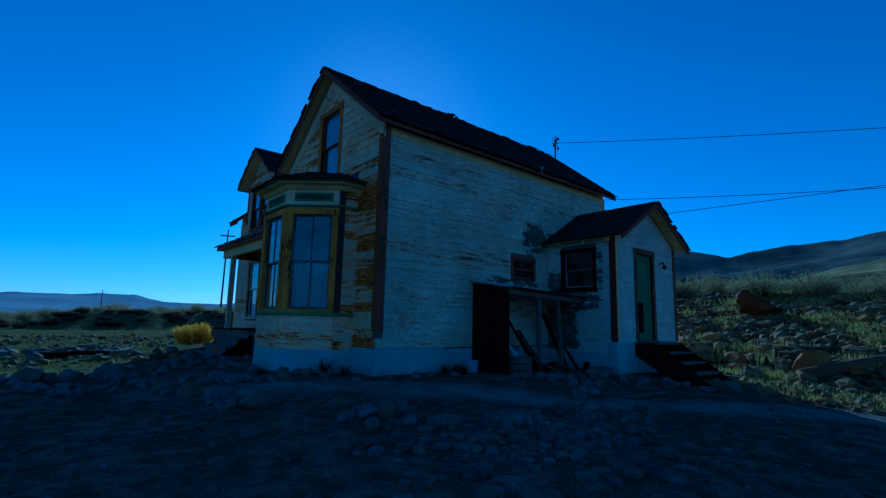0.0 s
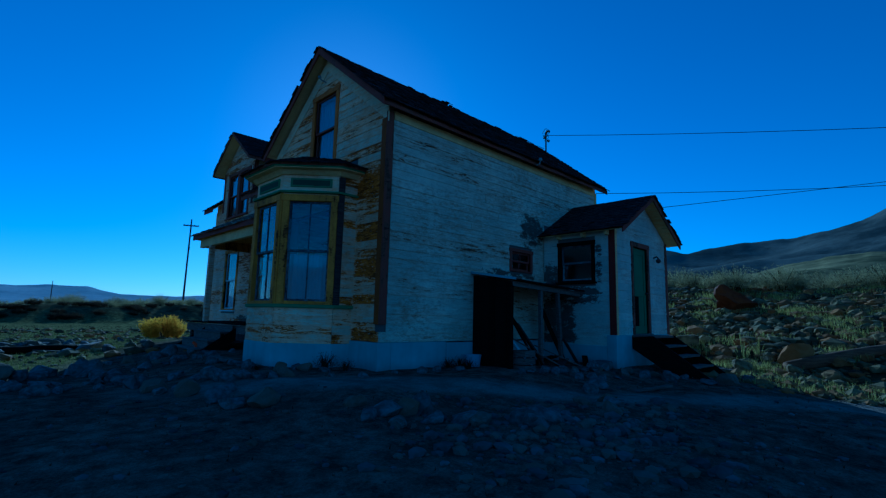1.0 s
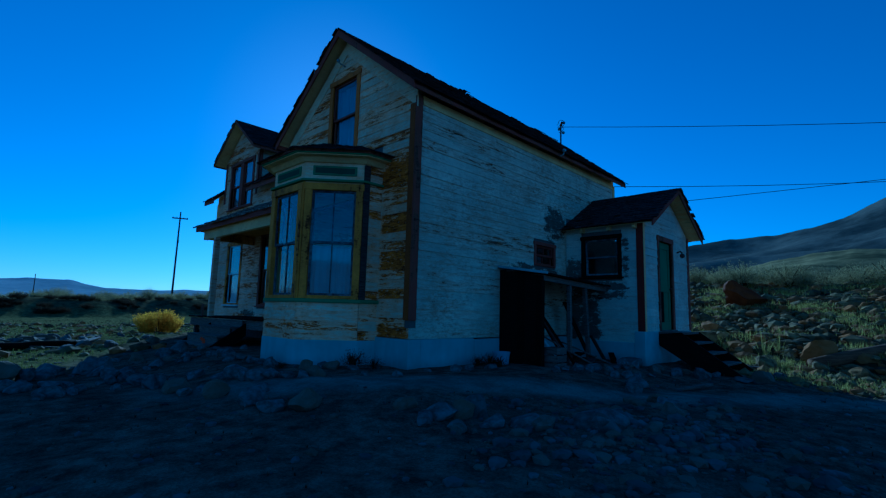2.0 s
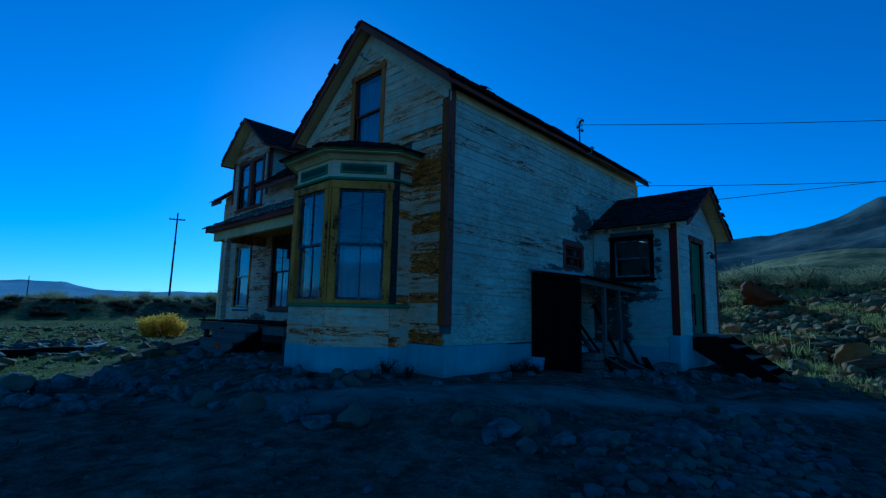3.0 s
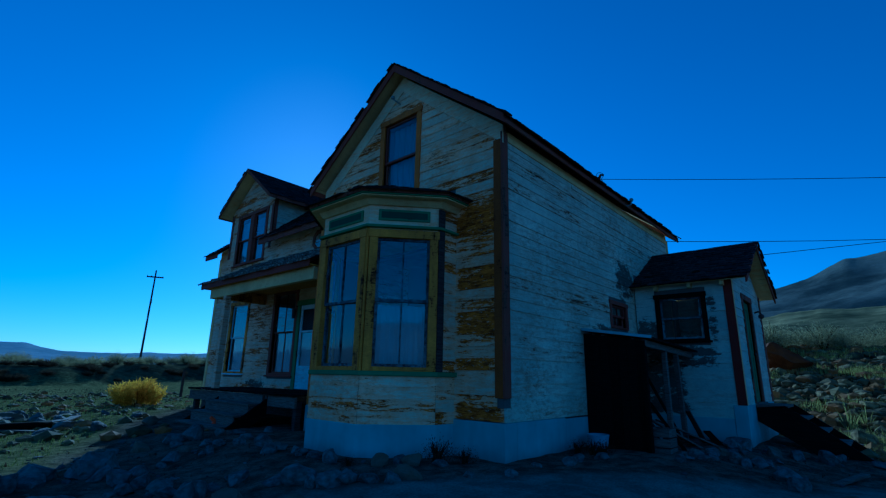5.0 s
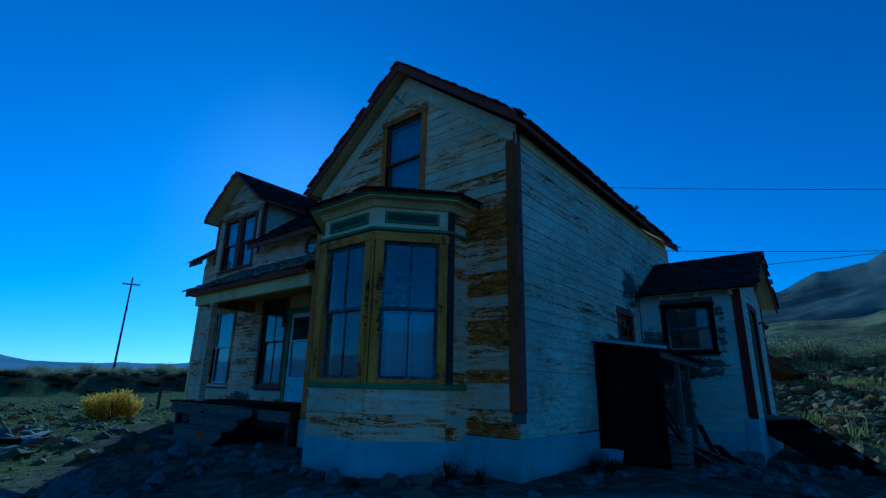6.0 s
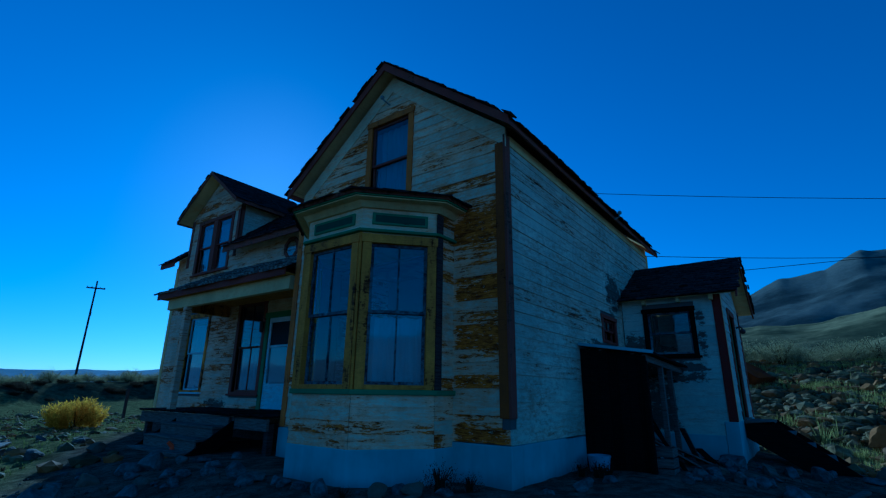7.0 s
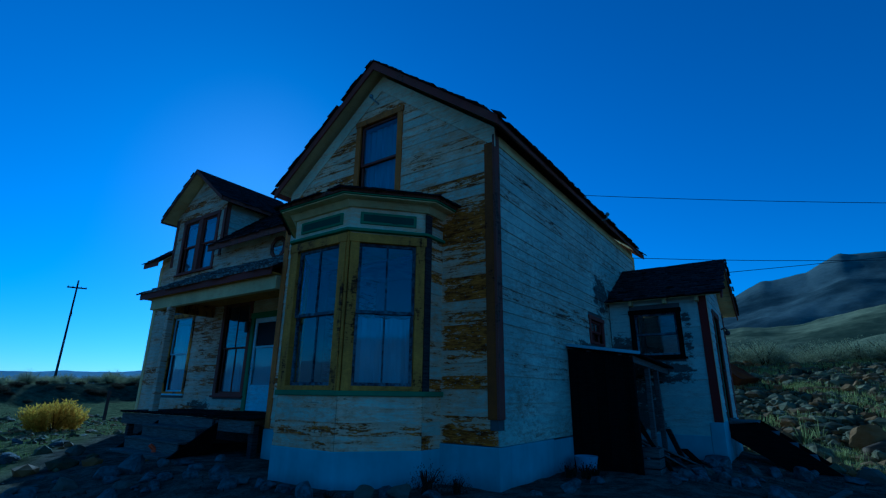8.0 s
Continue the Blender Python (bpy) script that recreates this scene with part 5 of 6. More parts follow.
def pail(bm):
    prof = [(0.0, 0.0), (0.13, 0.0), (0.16, 0.26), (0.168, 0.26), (0.168, 0.285), (0.152, 0.285), (0.125, 0.02), (0.0, 0.02)]
    rings = []
    for r, z in prof:
        rings.append([bm.verts.new((6.86 + max(r, 0.001) * math.cos(k * math.pi / 10), 7.12 + max(r, 0.001) * math.sin(k * math.pi / 10), -0.1 + z)) for k in range(20)])
    for a, b in zip(rings, rings[1:]):
        for k in range(20):
            bm.faces.new((a[k], a[(k + 1) % 20], b[(k + 1) % 20], b[k]))


tagged(part("pail", pail, m_pail, smooth=False), "white plastic pail standing by the footing", "bucket")

# ---- mast, wires, poles ----
mast = thing("service_mast", (12.6, 9.2, 6.1), "thin metal service mast with insulators on the roof", "mast")
part("pipe", lambda bm: tube(bm, [(12.6, 9.2, 5.9), (12.6, 9.2, 6.95)], 0.025), m_metal, mast)
part("weather_head", lambda bm: tube(bm, [(12.6, 9.2, 6.93), (12.58, 9.15, 7.02), (12.62, 9.06, 7.0)], 0.05, 0.035), m_metal, mast)
for r0, zc in ((0.13, 6.98), (0.09, 6.8)):
    part("wire_loop", lambda bm: tube(bm, [(12.6 + 0.03 * math.sin(k), 9.2 + r0 * math.cos(k * math.pi / 9), zc + r0 * math.sin(k * math.pi / 9)) for k in range(17)], 0.008, sides=5), m_wire, mast)
for z, y in ((6.85, 9.28), (6.7, 9.13)):
    part("insulator", lambda bm: bmesh.ops.create_icosphere(bm, subdivisions=2, radius=0.05, matrix=Matrix.Translation((12.64, y, z))), m_porcelain, mast)


eb = part("eave_insulator", lambda bm: (tube(bm, [(9.2, 7.24, 4.62), (9.2, 7.14, 4.64), (9.2, 7.12, 4.72)], 0.014), bmesh.ops.create_icosphere(bm, subdivisions=2, radius=0.045, matrix=Matrix.Translation((9.2, 7.12, 4.74)))), m_porcelain, house, "small glazed insulator bracket on the eave")
gb = part("gable_bracket", lambda bm: (tube(bm, [(4.78, 9.72, 5.96), (4.66, 9.74, 5.99), (4.64, 9.78, 6.04)], 0.014), bmesh.ops.create_icosphere(bm, subdivisions=2, radius=0.04, matrix=Matrix.Translation((4.64, 9.78, 6.06)))), m_porcelain, house, "small glazed insulator bracket in the gable")


def cable(a, b, sag, label):
    a, b = Vector(a), Vector(b)
    pts = [a.lerp(b, i / 24) - Vector((0, 0, sag * 4 * (i / 24) * (1 - i / 24))) for i in range(25)]
    tagged(part("power_line", lambda bm: tube(bm, pts, 0.009, sides=5), m_wire), label, "cable", "wires to the house")


cable((12.42, 9.2, 6.84), (31.3, -31, 6.55), 1.13, "thin black overhead wire from the service mast")
cable((12.84, 7.6, 4.71), (40.4, -31, 11.5), 1.9, "thin black overhead wire from the eave")
cable((12.7, 7.0, 4.0), (53.3, -31, 13.0), 0.25, "thin black overhead wire from behind the entry roof")


def utility_pole(x, y, height, label, lean=0.0, arm=True):
    z = float(ground_z(x, y)) - 0.3
    p = thing("utility_pole", (x, y, z), label, "utility pole")
    part("shaft", lambda bm: tube(bm, [(x + lean * k / 6, y, z + (height + 0.3) * k / 6) for k in range(7)], 0.15, 0.1, 10), m_pole, p)
    if arm:
        part("crossarm", lambda bm: beam(bm, (x + lean - 1.05, y + 0.3, z + height - 0.75), (x + lean + 1.05, y - 0.3, z + height - 0.7), 0.14, 0.18), m_pole, p)
        for k in (-0.95, -0.45, 0.45, 0.95):
            part("insulator", lambda bm: tube(bm, [(x + lean + k, y - 0.27 * k, z + height - 0.7), (x + lean + k, y - 0.27 * k, z + height - 0.5)], 0.045), m_porcelain, p)
        part("transformer_bracket", lambda bm: beam(bm, (x + lean - 0.05, y - 0.2, z + height * 0.66), (x + lean - 0.05, y - 0.2, z + height * 0.7), 0.2, 0.12, (0, 1, 0)), m_metal, p)


utility_pole(23.3, 82.0, 13.6, "tall wooden utility pole with one crossarm", lean=0.1)
utility_pole(17.5, 190, 7.6, "distant bare utility pole", arm=False)
fp = part("fence_post", lambda bm: beam(bm, (10.6, 33.0, -0.7), (10.63, 33.05, 1.0), 0.12, 0.12, (0, 1, 0)), m_pole, bevel=0.01)
tagged(fp, "weathered upright wooden fence post", "post")


# ---- stones ----
def rock_mesh(name, seed, sub, material):
    rnd = random.Random(seed)
    bm = bmesh.new()
    bmesh.ops.create_icosphere(bm, subdivisions=sub, radius=1.0)
    off = Vector((seed * 3.7, seed * 1.3, seed * 2.1))
    cuts = [(Vector((rnd.gauss(0, 1), rnd.gauss(0, 1), rnd.gauss(0, 1))).normalized(), rnd.uniform(0.5, 0.82)) for _ in range(14)]
    for v in bm.verts:
        p = v.co.copy()
        for n, d in cuts:
            k = p.dot(n)
            if k > d:
                p -= n * (k - d) * 0.97
        p *= 1 + 0.16 * noise.noise(p * 1.3 + off) + 0.07 * noise.noise(p * 3.5 + off)
        v.co = p
    me = bpy.data.meshes.new(name)
    bm.to_mesh(me)
    bm.free()
    me.materials.append(material)
    return me


ROCKS = [rock_mesh("stone", s, 3, m_rock) for s in range(1, 7)]
RUST = rock_mesh("stone", 4, 4, m_rust_rock)
RUBBLE = [rock_mesh("stone", s, 3, m_rubble) for s in range(11, 17)]
rs = random.Random(77)


def stone(x, y, sx, sy, sz, me, label, group, sink=0.3, name="stone", rz=None):
    ob = new(name, me)
    z = float(ground_z(x, y)) + sz * (1 - 2 * sink) * 0.85
    ob.matrix_basis = pose(x, y, z, rs.uniform(-14, 14), rs.uniform(-14, 14), rs.uniform(0, 360) if rz is None else rz) @ Matrix.Diagonal((sx, sy, sz, 1))
    return tagged(ob, label, "stone", group)


# rows of stones: from, to, how many, size
RIM = [((2.92, 5.18), (4.4, 3.7), 9, 0.16), ((2.3, 6.2), (1.75, 8.3), 7, 0.15), ((1.7, 8.5), (1.25, 10.7), 8, 0.15), ((2.5, 8.5), (3.2, 7.4), 7, 0.14),
       ((1.5, 11.1), (-0.3, 10.5), 9, 0.18), ((1.9, 12.3), (3.6, 12.3), 6, 0.16), ((2.7, 11.6), (3.35, 10.2), 6, 0.12), ((3.9, 7.1), (6.0, 6.8), 6, 0.09),
       ((7.3, 6.0), (9.3, 5.5), 10, 0.1), ((6.6, 5.9), (8.6, 5.0), 8, 0.1), ((9.4, 5.3), (11.4, 3.6), 9, 0.14), ((3.25, 10.1), (3.3, 8.9), 6, 0.11), ((3.5, 8.4), (4.3, 7.7), 5, 0.1), ((3.1, 5.5), (3.5, 5.0), 3, 0.17), ((9.0, 5.75), (10.3, 3.7), 8, 0.17), ((8.3, 5.6), (5.2, 3.2), 8, 0.13)]
k = 0
for p, q, count, size in RIM:
    for i in range(count):
        f = i / (count - 1)
        x, y = p[0] + (q[0] - p[0]) * f + rs.gauss(0, 0.1), p[1] + (q[1] - p[1]) * f + rs.gauss(0, 0.1)
        w = size * rs.uniform(0.65, 1.35)
        stone(x, y, w * rs.uniform(1.0, 1.5), w, w * rs.uniform(0.65, 0.95), ROCKS[k % 6], "rounded grey field stone edging the yard", "stones edging the yard", sink=0.33)
        k += 1
for k in range(60):
    x, y = rs.uniform(-1.5, 4.2), rs.uniform(8.6, 12.8)
    if math.hypot(x - 0.65, y - 4.0) < 3 or (x > 2.8 and y < 11.6):
        continue
    s = rs.uniform(0.05, 0.15)
    stone(x, y, s * 1.3, s, s * 0.8, ROCKS[k % 6], "rounded grey stone half sunk in the dirt", "stones edging the yard", sink=0.4)
big = stone(20.9, 6.2, 0.85, 0.8, 0.74, RUST, "large rust-brown boulder in the rubble bank", "boulders of the rubble bank", sink=0.25, name="boulder", rz=70)
n = 0
while n < 270:
    x, y = rs.uniform(13.3, 25), rs.uniform(-7, 9.5)
    if math.hypot(x - 20.9, y - 6.2) < 1.4:
        continue
    s = rs.uniform(0.11, 0.27) * (1.6 if rs.random() < 0.12 else 1)
    stone(x, y, s * rs.uniform(1.0, 1.5), s, s * rs.uniform(0.6, 0.95), RUBBLE[n % 6], "angular stone lying in the rubble bank", "boulders of the rubble bank", sink=0.25, name="boulder")
    n += 1
for k in range(58):
    x, y = rs.gauss(1.2, 1.9), rs.gauss(18.2, 1.5)
    s = rs.uniform(0.08, 0.25)
    if x > 3.4:
        continue
    stone(x, y, s * 1.3, s, s * 0.75, ROCKS[k % 6], "stone in a heap of field stones on the grass", "stones of the heap", sink=0.3)


def scatter(name, label, count, region, sizes, material, seed, kind="stuff"):
    """Many small stones as one mesh."""
    rng = np.random.RandomState(seed)
    bases = []
    for s in range(5):
        bm = bmesh.new()
        bmesh.ops.create_icosphere(bm, subdivisions=1, radius=1.0)
        for v in bm.verts:
            v.co *= 1 + 0.35 * noise.noise(v.co * 1.7 + Vector((s * 5.1, seed, 0)))
        bm.verts.ensure_lookup_table()
        bases.append((np.array([v.co[:] for v in bm.verts]), np.array([[v.index for v in f.verts] for f in bm.faces])))
        bm.free()
    V, Fc, k = [], [], 0
    for i in range(count):
        x, y = region(rng)
        s = sizes[0] * (sizes[1] / sizes[0]) ** (rng.rand() ** 2.0)
        b, f = bases[i % 5]
        a = rng.rand() * 6.28
        c, sn = math.cos(a), math.sin(a)
        q = b * (s * (1 + 0.6 * rng.rand()), s, s * (0.5 + 0.3 * rng.rand()))
        q = np.stack([q[:, 0] * c - q[:, 1] * sn + x, q[:, 0] * sn + q[:, 1] * c + y, q[:, 2] + float(ground_z(x, y)) + s * 0.15], 1)
        V.append(q)
        Fc.append(f + k)
        k += len(q)
    me = bpy.data.meshes.new(name)
    me.from_pydata(np.concatenate(V).tolist(), [], np.concatenate(Fc).tolist())
    me.materials.append(material)
    return tagged(new(name, me), label, "stones", kind=kind)


def off_house(f):
    def g(rng):
        while True:
            x, y = f(rng)
            if abs(0.6 * x + 0.8 * y - 7.5) < 0.45 and x < 9:
                continue
            if not (3.5 < x < 13.0 and 5.7 < y < 18.3) and not (4.4 < x < 13 and 7.3 < y < 12.2):
                return x, y
    return g


scatter("rubble", "loose broken rubble covering the bank", 7500, off_house(lambda r: (13.1 + 12.5 * r.rand(), -9 + 19 * r.rand())), (0.04, 0.26), m_rubble, 1)
scatter("rubble", "loose stones at the foot of the bank", 1500, off_house(lambda r: (10.6 + 3.4 * r.rand(), -6 + 10.4 * r.rand())), (0.03, 0.17), m_rubble, 8)
scatter("gravel", "loose pebbles over the shaded yard", 1500, off_house(lambda r: (-2 + 13 * r.rand(), 0.5 + 13 * r.rand() ** 1.0)), (0.01, 0.05), m_rock, 2)
scatter("gravel", "patch of pebbles beside the path", 600, off_house(lambda r: (4.6 + 1.1 * r.randn(), 3.6 + 0.8 * r.randn())), (0.02, 0.1), m_rock, 3)
scatter("field_stones", "scattered stones on the dry grass", 2600, off_house(lambda r: (-10 + 22 * r.rand(), 13 + 26 * r.rand())), (0.03, 0.2), m_rubble, 4)

# ---- timber lying about ----
for a, b, r, lab in (((13.9, 3.3, 0.22), (17.6, 0.6, 0.75), 0.16, "long brown weathered log on the rubble bank"), ((0.2, 16.3, -0.05), (1.9, 17.0, 0.05), 0.11, "dark charred log by the stone heap")):
    pts = [Vector(a).lerp(Vector(b), k / 6) + Vector((0, 0, 0.03 * math.sin(k * 1.9))) for k in range(7)]
    pts = [Vector((p.x, p.y, float(ground_z(p.x, p.y)) + r * 0.8)) for p in pts]
    tagged(part("log", lambda bm: tube(bm, pts, r, r * 0.75, 10), m_log if r > 0.12 else m_black, smooth=True), lab, "log")
for x, y, rz, l, w in ((1.5, 17.1, 24, 1.6, 0.25), (1.1, 16.6, -8, 1.3, 0.2), (2.3, 17.5, 60, 1.0, 0.2), (13.6, 4.3, -40, 1.7, 0.16), (12.9, 4.6, -60, 1.3, 0.14), (8.2, 4.2, -20, 0.9, 0.1)):
    bm = bmesh.new()
    box(bm, WORLD, -l / 2, l / 2, -w / 2, w / 2, 0, 0.035)
    ob = part("loose_plank", bm, m_old, None, bevel=0.004)
    ob.matrix_basis = pose(x, y, float(ground_z(x, y)) + 0.04, rs.uniform(-4, 4), rs.uniform(-6, 6), rz)
    tagged(ob, "grey weathered plank lying on the ground", "plank", "planks lying about")


# ---- plants ----
def tufts(name, blades, spread, height, width, material, seed, droop=0.35, clump=0):
    """Blades or leafy twigs from one foot, as one mesh."""
    rng = np.random.RandomState(seed)
    V, Fc = [], []
    for i in range(blades):
        a = rng.rand() * 6.283
        rad = spread * math.sqrt(rng.rand())
        h = height * (0.5 + 0.5 * rng.rand()) * (1 - 0.5 * (rad / spread) ** 2)
        foot = np.array([math.cos(a), math.sin(a), 0]) * rad * 0.35
        tip = np.array([math.cos(a) * rad, math.sin(a) * rad, h]) + rng.randn(3) * 0.05 * height
        side = np.cross(tip - foot, rng.randn(3))
        side = side / (np.linalg.norm(side) + 1e-6) * width
        if clump:
            for c in range(clump):
                t = 0.35 + 0.65 * rng.rand()
                p = foot + (tip - foot) * t + rng.randn(3) * 0.05 * height
                d = rng.randn(3)
                d[2] = abs(d[2]) + 0.5
                d = d / np.linalg.norm(d) * width * 3.2
                sd = np.cross(d, rng.randn(3))
                sd = sd / (np.linalg.norm(sd) + 1e-6) * width * 0.55
                k = len(V)
                V += [p, p + d * 0.5 + sd, p + d, p + d * 0.5 - sd]
                Fc.append((k, k + 1, k + 2, k + 3))
        else:
            k = len(V)
            mid = (foot + tip) / 2 + np.array([0, 0, droop * h * 0.3])
            V += [foot - side, foot + side, mid + side * 0.7, mid - side * 0.7, tip]
            Fc += [(k, k + 1, k + 2, k + 3), (k + 3, k + 2, k + 4)]
    return mesh_from(name, V, Fc, material)


def stem_mesh(spread, height, seed, material):
    rnd = random.Random(seed)
    bm = bmesh.new()
    for k in range(16):
        a = rnd.uniform(0, 6.283)
        r = spread * math.sqrt(rnd.random()) * 0.85
        h = height * rnd.uniform(0.5, 0.85)
        tube(bm, [(0.05 * math.cos(a), 0.05 * math.sin(a), -0.05), (0.4 * r * math.cos(a), 0.4 * r * math.sin(a), h * 0.5), (r * math.cos(a), r * math.sin(a), h)], 0.018, 0.004, 5)
    me = bpy.data.meshes.new("dead_stalk")
    bm.to_mesh(me)
    bm.free()
    me.materials.append(material)
    return me


def shrub(name, foliage, stems, at, scale, label, category, group):
    e = thing(name, at, label, category, group)
    e.matrix_basis = pose(*at, 0, 0, rs.uniform(0, 360)) @ Matrix.Diagonal((scale, scale, scale * rs.uniform(0.85, 1.1), 1))
    for nm, me in (("foliage", foliage), ("dead_stalk", stems)):
        ob = new(nm, me)
        ob.parent = e
        tagged(ob, kind="stuff")
    return e


SAGE = [(tufts("sage_foliage", 230, 0.66, 0.8, 0.013, m_sage, s, clump=26), stem_mesh(0.6, 0.8, s, m_weed)) for s in (1, 2, 3)]


def plume_mesh(seed):
    """Upright feathery plumes, gathered in uneven lobes round one foot."""
    rng = np.random.RandomState(seed)
    V, Fc = [], []
    lobes = [(0.85 * math.cos(a) * q, 0.85 * math.sin(a) * q, h) for a, q, h in zip(rng.rand(15) * 6.283, np.sqrt(rng.rand(15)), 0.95 + 0.6 * rng.rand(15))]
    for lx, ly, lh in lobes:
        for p in range(34):
            a, q = rng.rand() * 6.283, 0.36 * math.sqrt(rng.rand())
            foot = np.array([lx * 0.85, ly * 0.85, 0.0])
            tip = np.array([lx + q * math.cos(a), ly + q * math.sin(a), lh * (0.62 + 0.38 * rng.rand()) * (1 - 0.62 * (lx * lx + ly * ly))])
            for c in range(24):
                t = 0.08 + 0.92 * rng.rand() ** 0.8
                at = foot + (tip - foot) * t + rng.randn(3) * 0.03
                d = (tip - foot) / np.linalg.norm(tip - foot) + rng.randn(3) * 0.45
                d = d / np.linalg.norm(d) * 0.11
                sd = np.cross(d, rng.randn(3))
                sd = sd / (np.linalg.norm(sd) + 1e-6) * 0.014
                k = len(V)
                V += [at, at + d * 0.5 + sd, at + d, at + d * 0.5 - sd]
                Fc.append((k, k + 1, k + 2, k + 3))
    return mesh_from("gold_foliage", V, Fc, m_gold)


GOLD = (plume_mesh(7), stem_mesh(1.0, 0.9, 7, m_weed))
bx, by = 6.75, 27.4
shrub("golden_bush", *GOLD, (bx, by, float(ground_z(bx, by)) - 0.05), 1.08, "bright golden rabbitbrush in bloom on dry grass", "bush", "")
for k in range(38):
    x, y = rs.uniform(25.5, 34), rs.uniform(-12, 16)
    if k < 18:
        x, y = rs.uniform(24.0, 26.0), -8 + k * 1.15 + rs.uniform(-0.7, 0.7)
    f, s = SAGE[k % 3]
    shrub("sagebrush", f, s, (x, y, float(ground_z(x, y)) - 0.05), rs.uniform(1.2, 2.1), "grey-green sagebrush on top of the rubble bank", "bush", "sagebrush on the bank")
for k in range(66):
    x, y = rs.uniform(-14, 34), rs.uniform(59.5, 78)
    f, s = SAGE[k % 3]
    shrub("sagebrush", f, s, (x, y, float(ground_z(x, y)) - 0.05), rs.uniform(0.9, 2.3), "grey-green sagebrush on the far flat", "bush", "sagebrush on the flat")


DARK = (tufts("scrub_foliage", 120, 0.7, 0.6, 0.03, m_weed, 41, clump=12), stem_mesh(0.6, 0.5, 41, m_weed))
for k in range(70):
    x = rs.uniform(-8, 34)
    y = 55.6 + 0.06 * x - 1.3 * math.sin(x * 0.21) + rs.uniform(-1.0, 3.2)
    shrub("dark_scrub", *DARK, (x, y, float(ground_z(x, y)) - 0.05), rs.uniform(0.6, 1.2), "dark dead scrub on the cut bank", "bush", "scrub on the cut bank")


def far_brush():
    rng = np.random.RandomState(9)
    src = SAGE[0][0]
    co = np.empty(len(src.vertices) * 3)
    src.vertices.foreach_get("co", co)
    co = co.reshape(-1, 3)
    quads = np.arange(len(co)).reshape(-1, 4)
    keep = quads[::9]
    base = co[keep.reshape(-1)].reshape(-1, 4, 3)
    mid = base.mean(1, keepdims=True)
    base = mid + (base - mid) * 3.0
    V, k = [], 0
    for i in range(420):
        if i < 260:
            d, a = 75 + 150 * rng.rand() ** 1.5, math.radians(-15 + 60 * rng.rand())
        else:
            d, a = 32 + 90 * rng.rand() ** 1.4, math.radians(60 + 50 * rng.rand())
        x, y = d * math.sin(a), d * math.cos(a)
        V.append((base * (0.8 + 1.1 * rng.rand()) + np.array([x, y, float(ground_z(x, y)) - 0.05])).reshape(-1, 3))
    V = np.concatenate(V)
    tagged(new("far_brush", mesh_from("far_brush", V.tolist(), np.arange(len(V)).reshape(-1, 4).tolist(), m_sage)), "far sagebrush dotting the flat and the slope", "brush", kind="stuff")


LATER.append(far_brush)


def past_shadow(f):
    """Keeps to the open flat, past a line laid along the house's cast shadow."""
    def g(rng):
        while True:
            x, y = f(rng)
            if x < 0.6 * (y - 12.5) + 0.9:
                return x, y
    return g


def grass(name, label, count, region, h, material, seed, width=0.006):
    rng = np.random.RandomState(seed)
    V, Fc = [], []
    for i in range(count):
        x, y = region(rng)
        z = float(ground_z(x, y)) - 0.01
        for b in range(4):
            a = rng.rand() * 6.283
            hh = h * (0.4 + 0.6 * rng.rand())
            dx, dy = math.cos(a), math.sin(a)
            k = len(V)
            w = width * (0.7 + 0.6 * rng.rand())
            V += [(x - dy * w, y + dx * w, z), (x + dy * w, y - dx * w, z), (x + dx * hh * 0.6 * rng.rand(), y + dy * hh * 0.6 * rng.rand(), z + hh)]
            Fc.append((k, k + 1, k + 2))
    tagged(new(name, mesh_from(name, V, Fc, material)), label, "grass", kind="stuff")


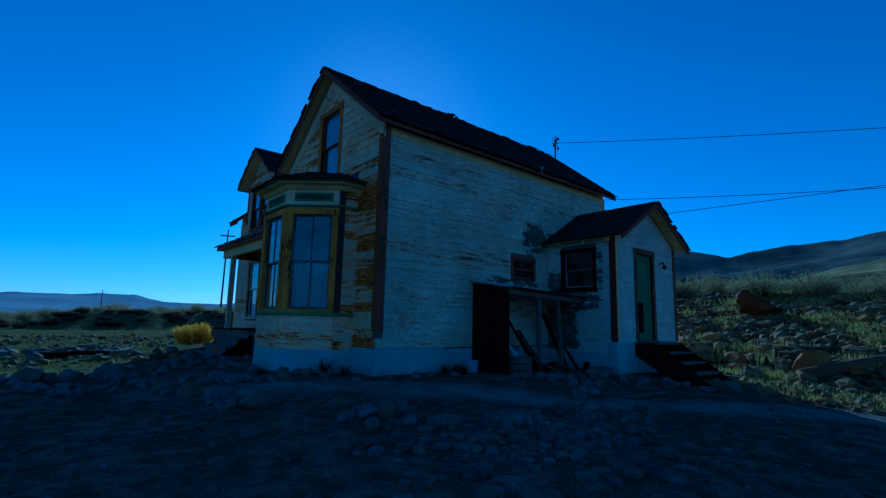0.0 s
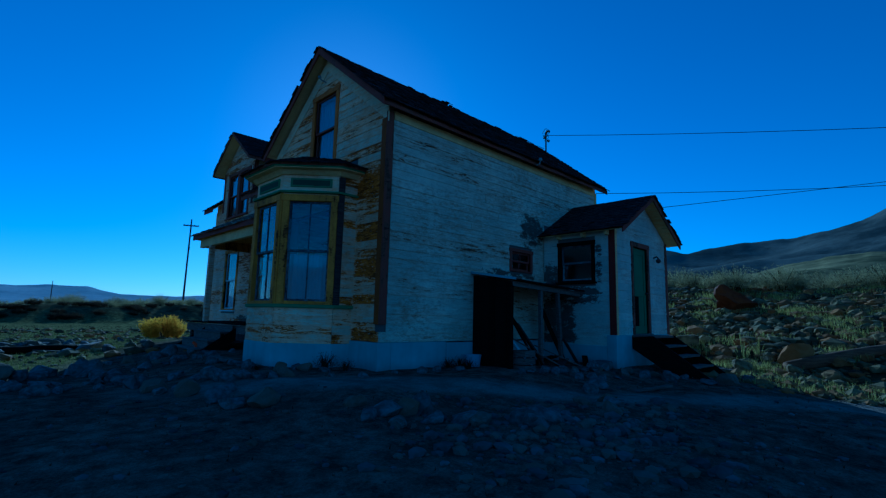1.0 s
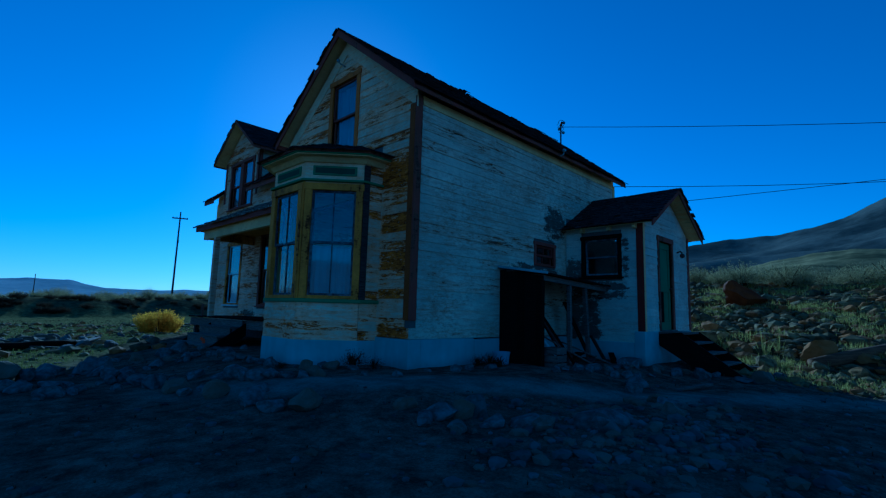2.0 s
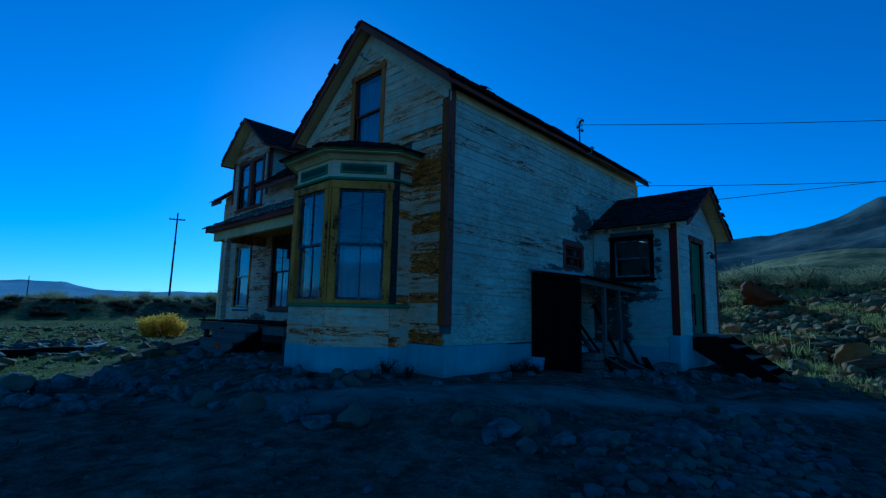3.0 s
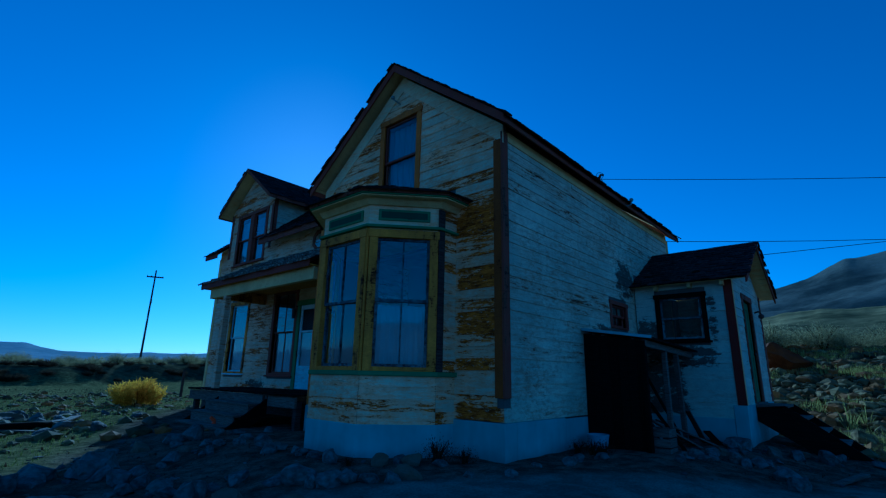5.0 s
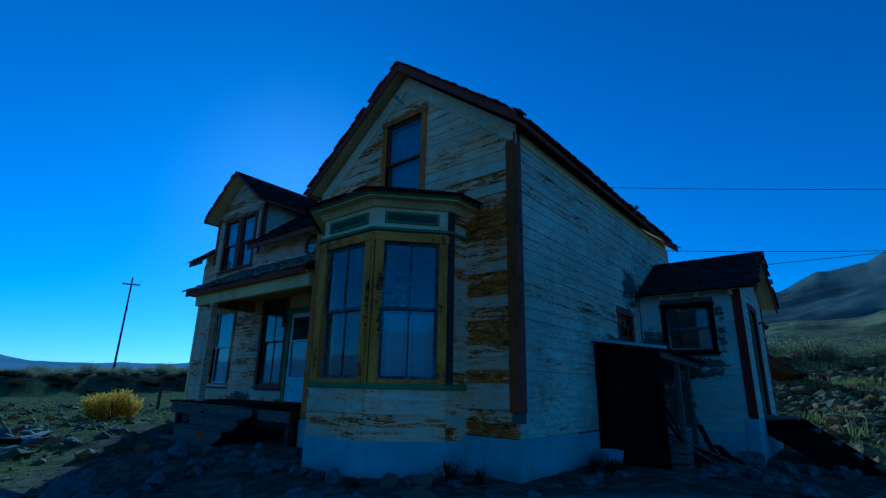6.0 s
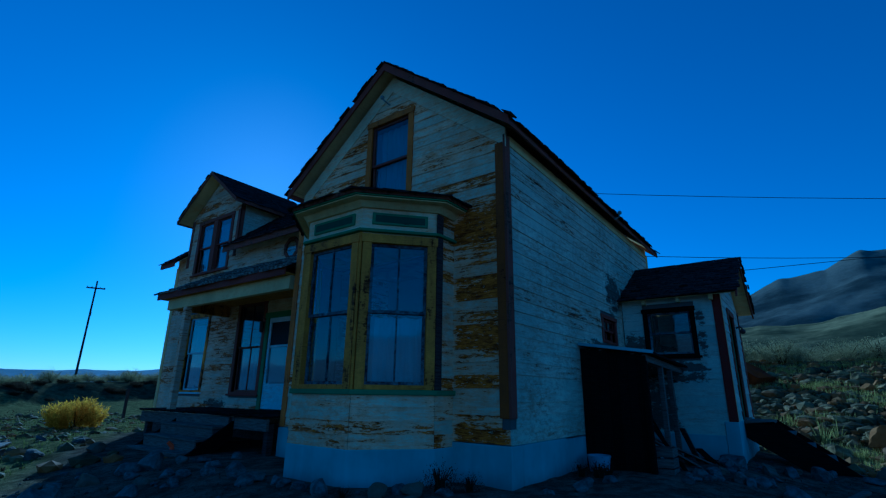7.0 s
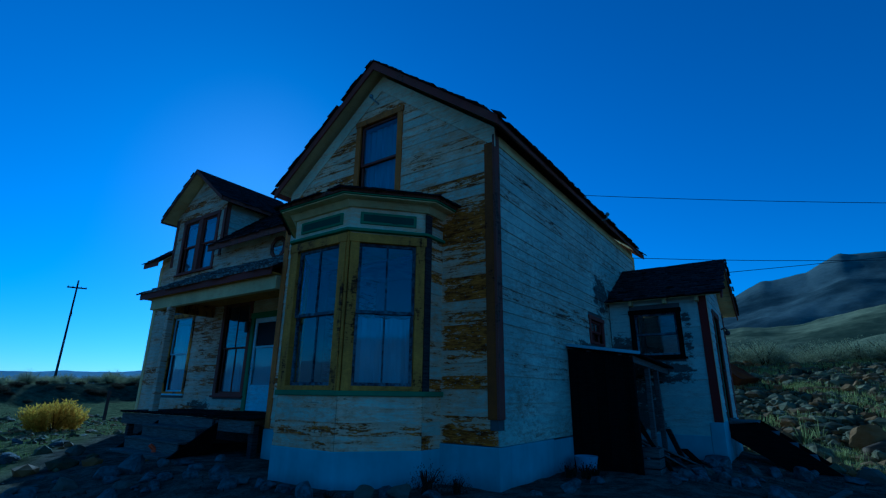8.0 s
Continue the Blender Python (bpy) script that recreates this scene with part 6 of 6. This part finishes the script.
LATER.append(lambda: grass("dry_grass", "short dry grass over the sunlit flat", 14000, past_shadow(lambda r: (-9 + 20 * r.rand(), 11.5 + 24 * r.rand() ** 1.3)), 0.09, m_grass, 5))
LATER.append(lambda: grass("flat_weeds", "dark low weeds on the sunlit flat", 1400, past_shadow(lambda r: (-9 + 20 * r.rand(), 12 + 34 * r.rand())), 0.08, m_weed, 15, width=0.03))
def in_clumps(x0, x1, y0, y1, count, spread, seed):
    """Places gathered in uneven clumps over a stretch of the plan."""
    at = np.random.RandomState(seed).rand(count, 2)

    def place(r):
        c = at[int(r.rand() ** 1.6 * count)]
        return x0 + (x1 - x0) * c[0] + spread * r.randn(), y0 + (y1 - y0) * c[1] + spread * r.randn()
    return place


LATER.append(lambda: grass("bank_grass", "dry grass in clumps between the rubble", 15000, in_clumps(13.4, 25.5, -9, 9, 190, 0.28, 61), 0.26, m_straw, 6, width=0.009))
LATER.append(lambda: grass("foot_grass", "dry grass at the foot of the bank", 2500, lambda r: (10.9 + 3 * r.rand(), -6 + 10 * r.rand()), 0.16, m_straw, 16))
LATER.append(lambda: grass("yard_weeds", "dead straw and twigs in the yard", 450, off_house(lambda r: (-1 + 12 * r.rand(), 1 + 12 * r.rand())), 0.05, m_weed, 7))

WEED = (tufts("weed_foliage", 70, 0.26, 0.34, 0.008, m_weed, 21, clump=9), stem_mesh(0.2, 0.3, 21, m_weed))
for x, y, s in ((4.1, 8.0, 1.0), (4.35, 7.75, 0.7), (6.3, 6.95, 0.95), (6.45, 6.85, 0.8), (6.2, 7.15, 0.7), (3.2, 8.6, 0.5)):
    shrub("dead_weed", *WEED, (x, y, float(ground_z(x, y)) - 0.02), s, "dark dead weed against the concrete footing", "weed", "weeds along the footing")
TALL = (tufts("tall_grass_foliage", 26, 0.3, 0.95, 0.008, m_straw, 31, droop=0.5), stem_mesh(0.02, 0.05, 31, m_straw))
for x, y, s in ((14.6, 4.4, 0.9), (14.9, 4.1, 0.7)):
    shrub("tall_grass_clump", *TALL, (x, y, float(ground_z(x, y)) - 0.02), s, "tall pale dry grass clump among the rubble", "grass", "dry grass clumps")


def marker(bm):
    z = float(ground_z(3.9, 13.8)) - 0.03
    tube(bm, [(3.9, 13.8, z), (3.92, 13.8, z + 0.12), (3.84, 13.84, z + 0.2)], 0.06, 0.03, 10)


tagged(part("orange_stake", marker, m_red), "short faded orange stake in the dirt", "stake")

# ---- pieces of walls and roofs ----
for job in LATER:
    job()
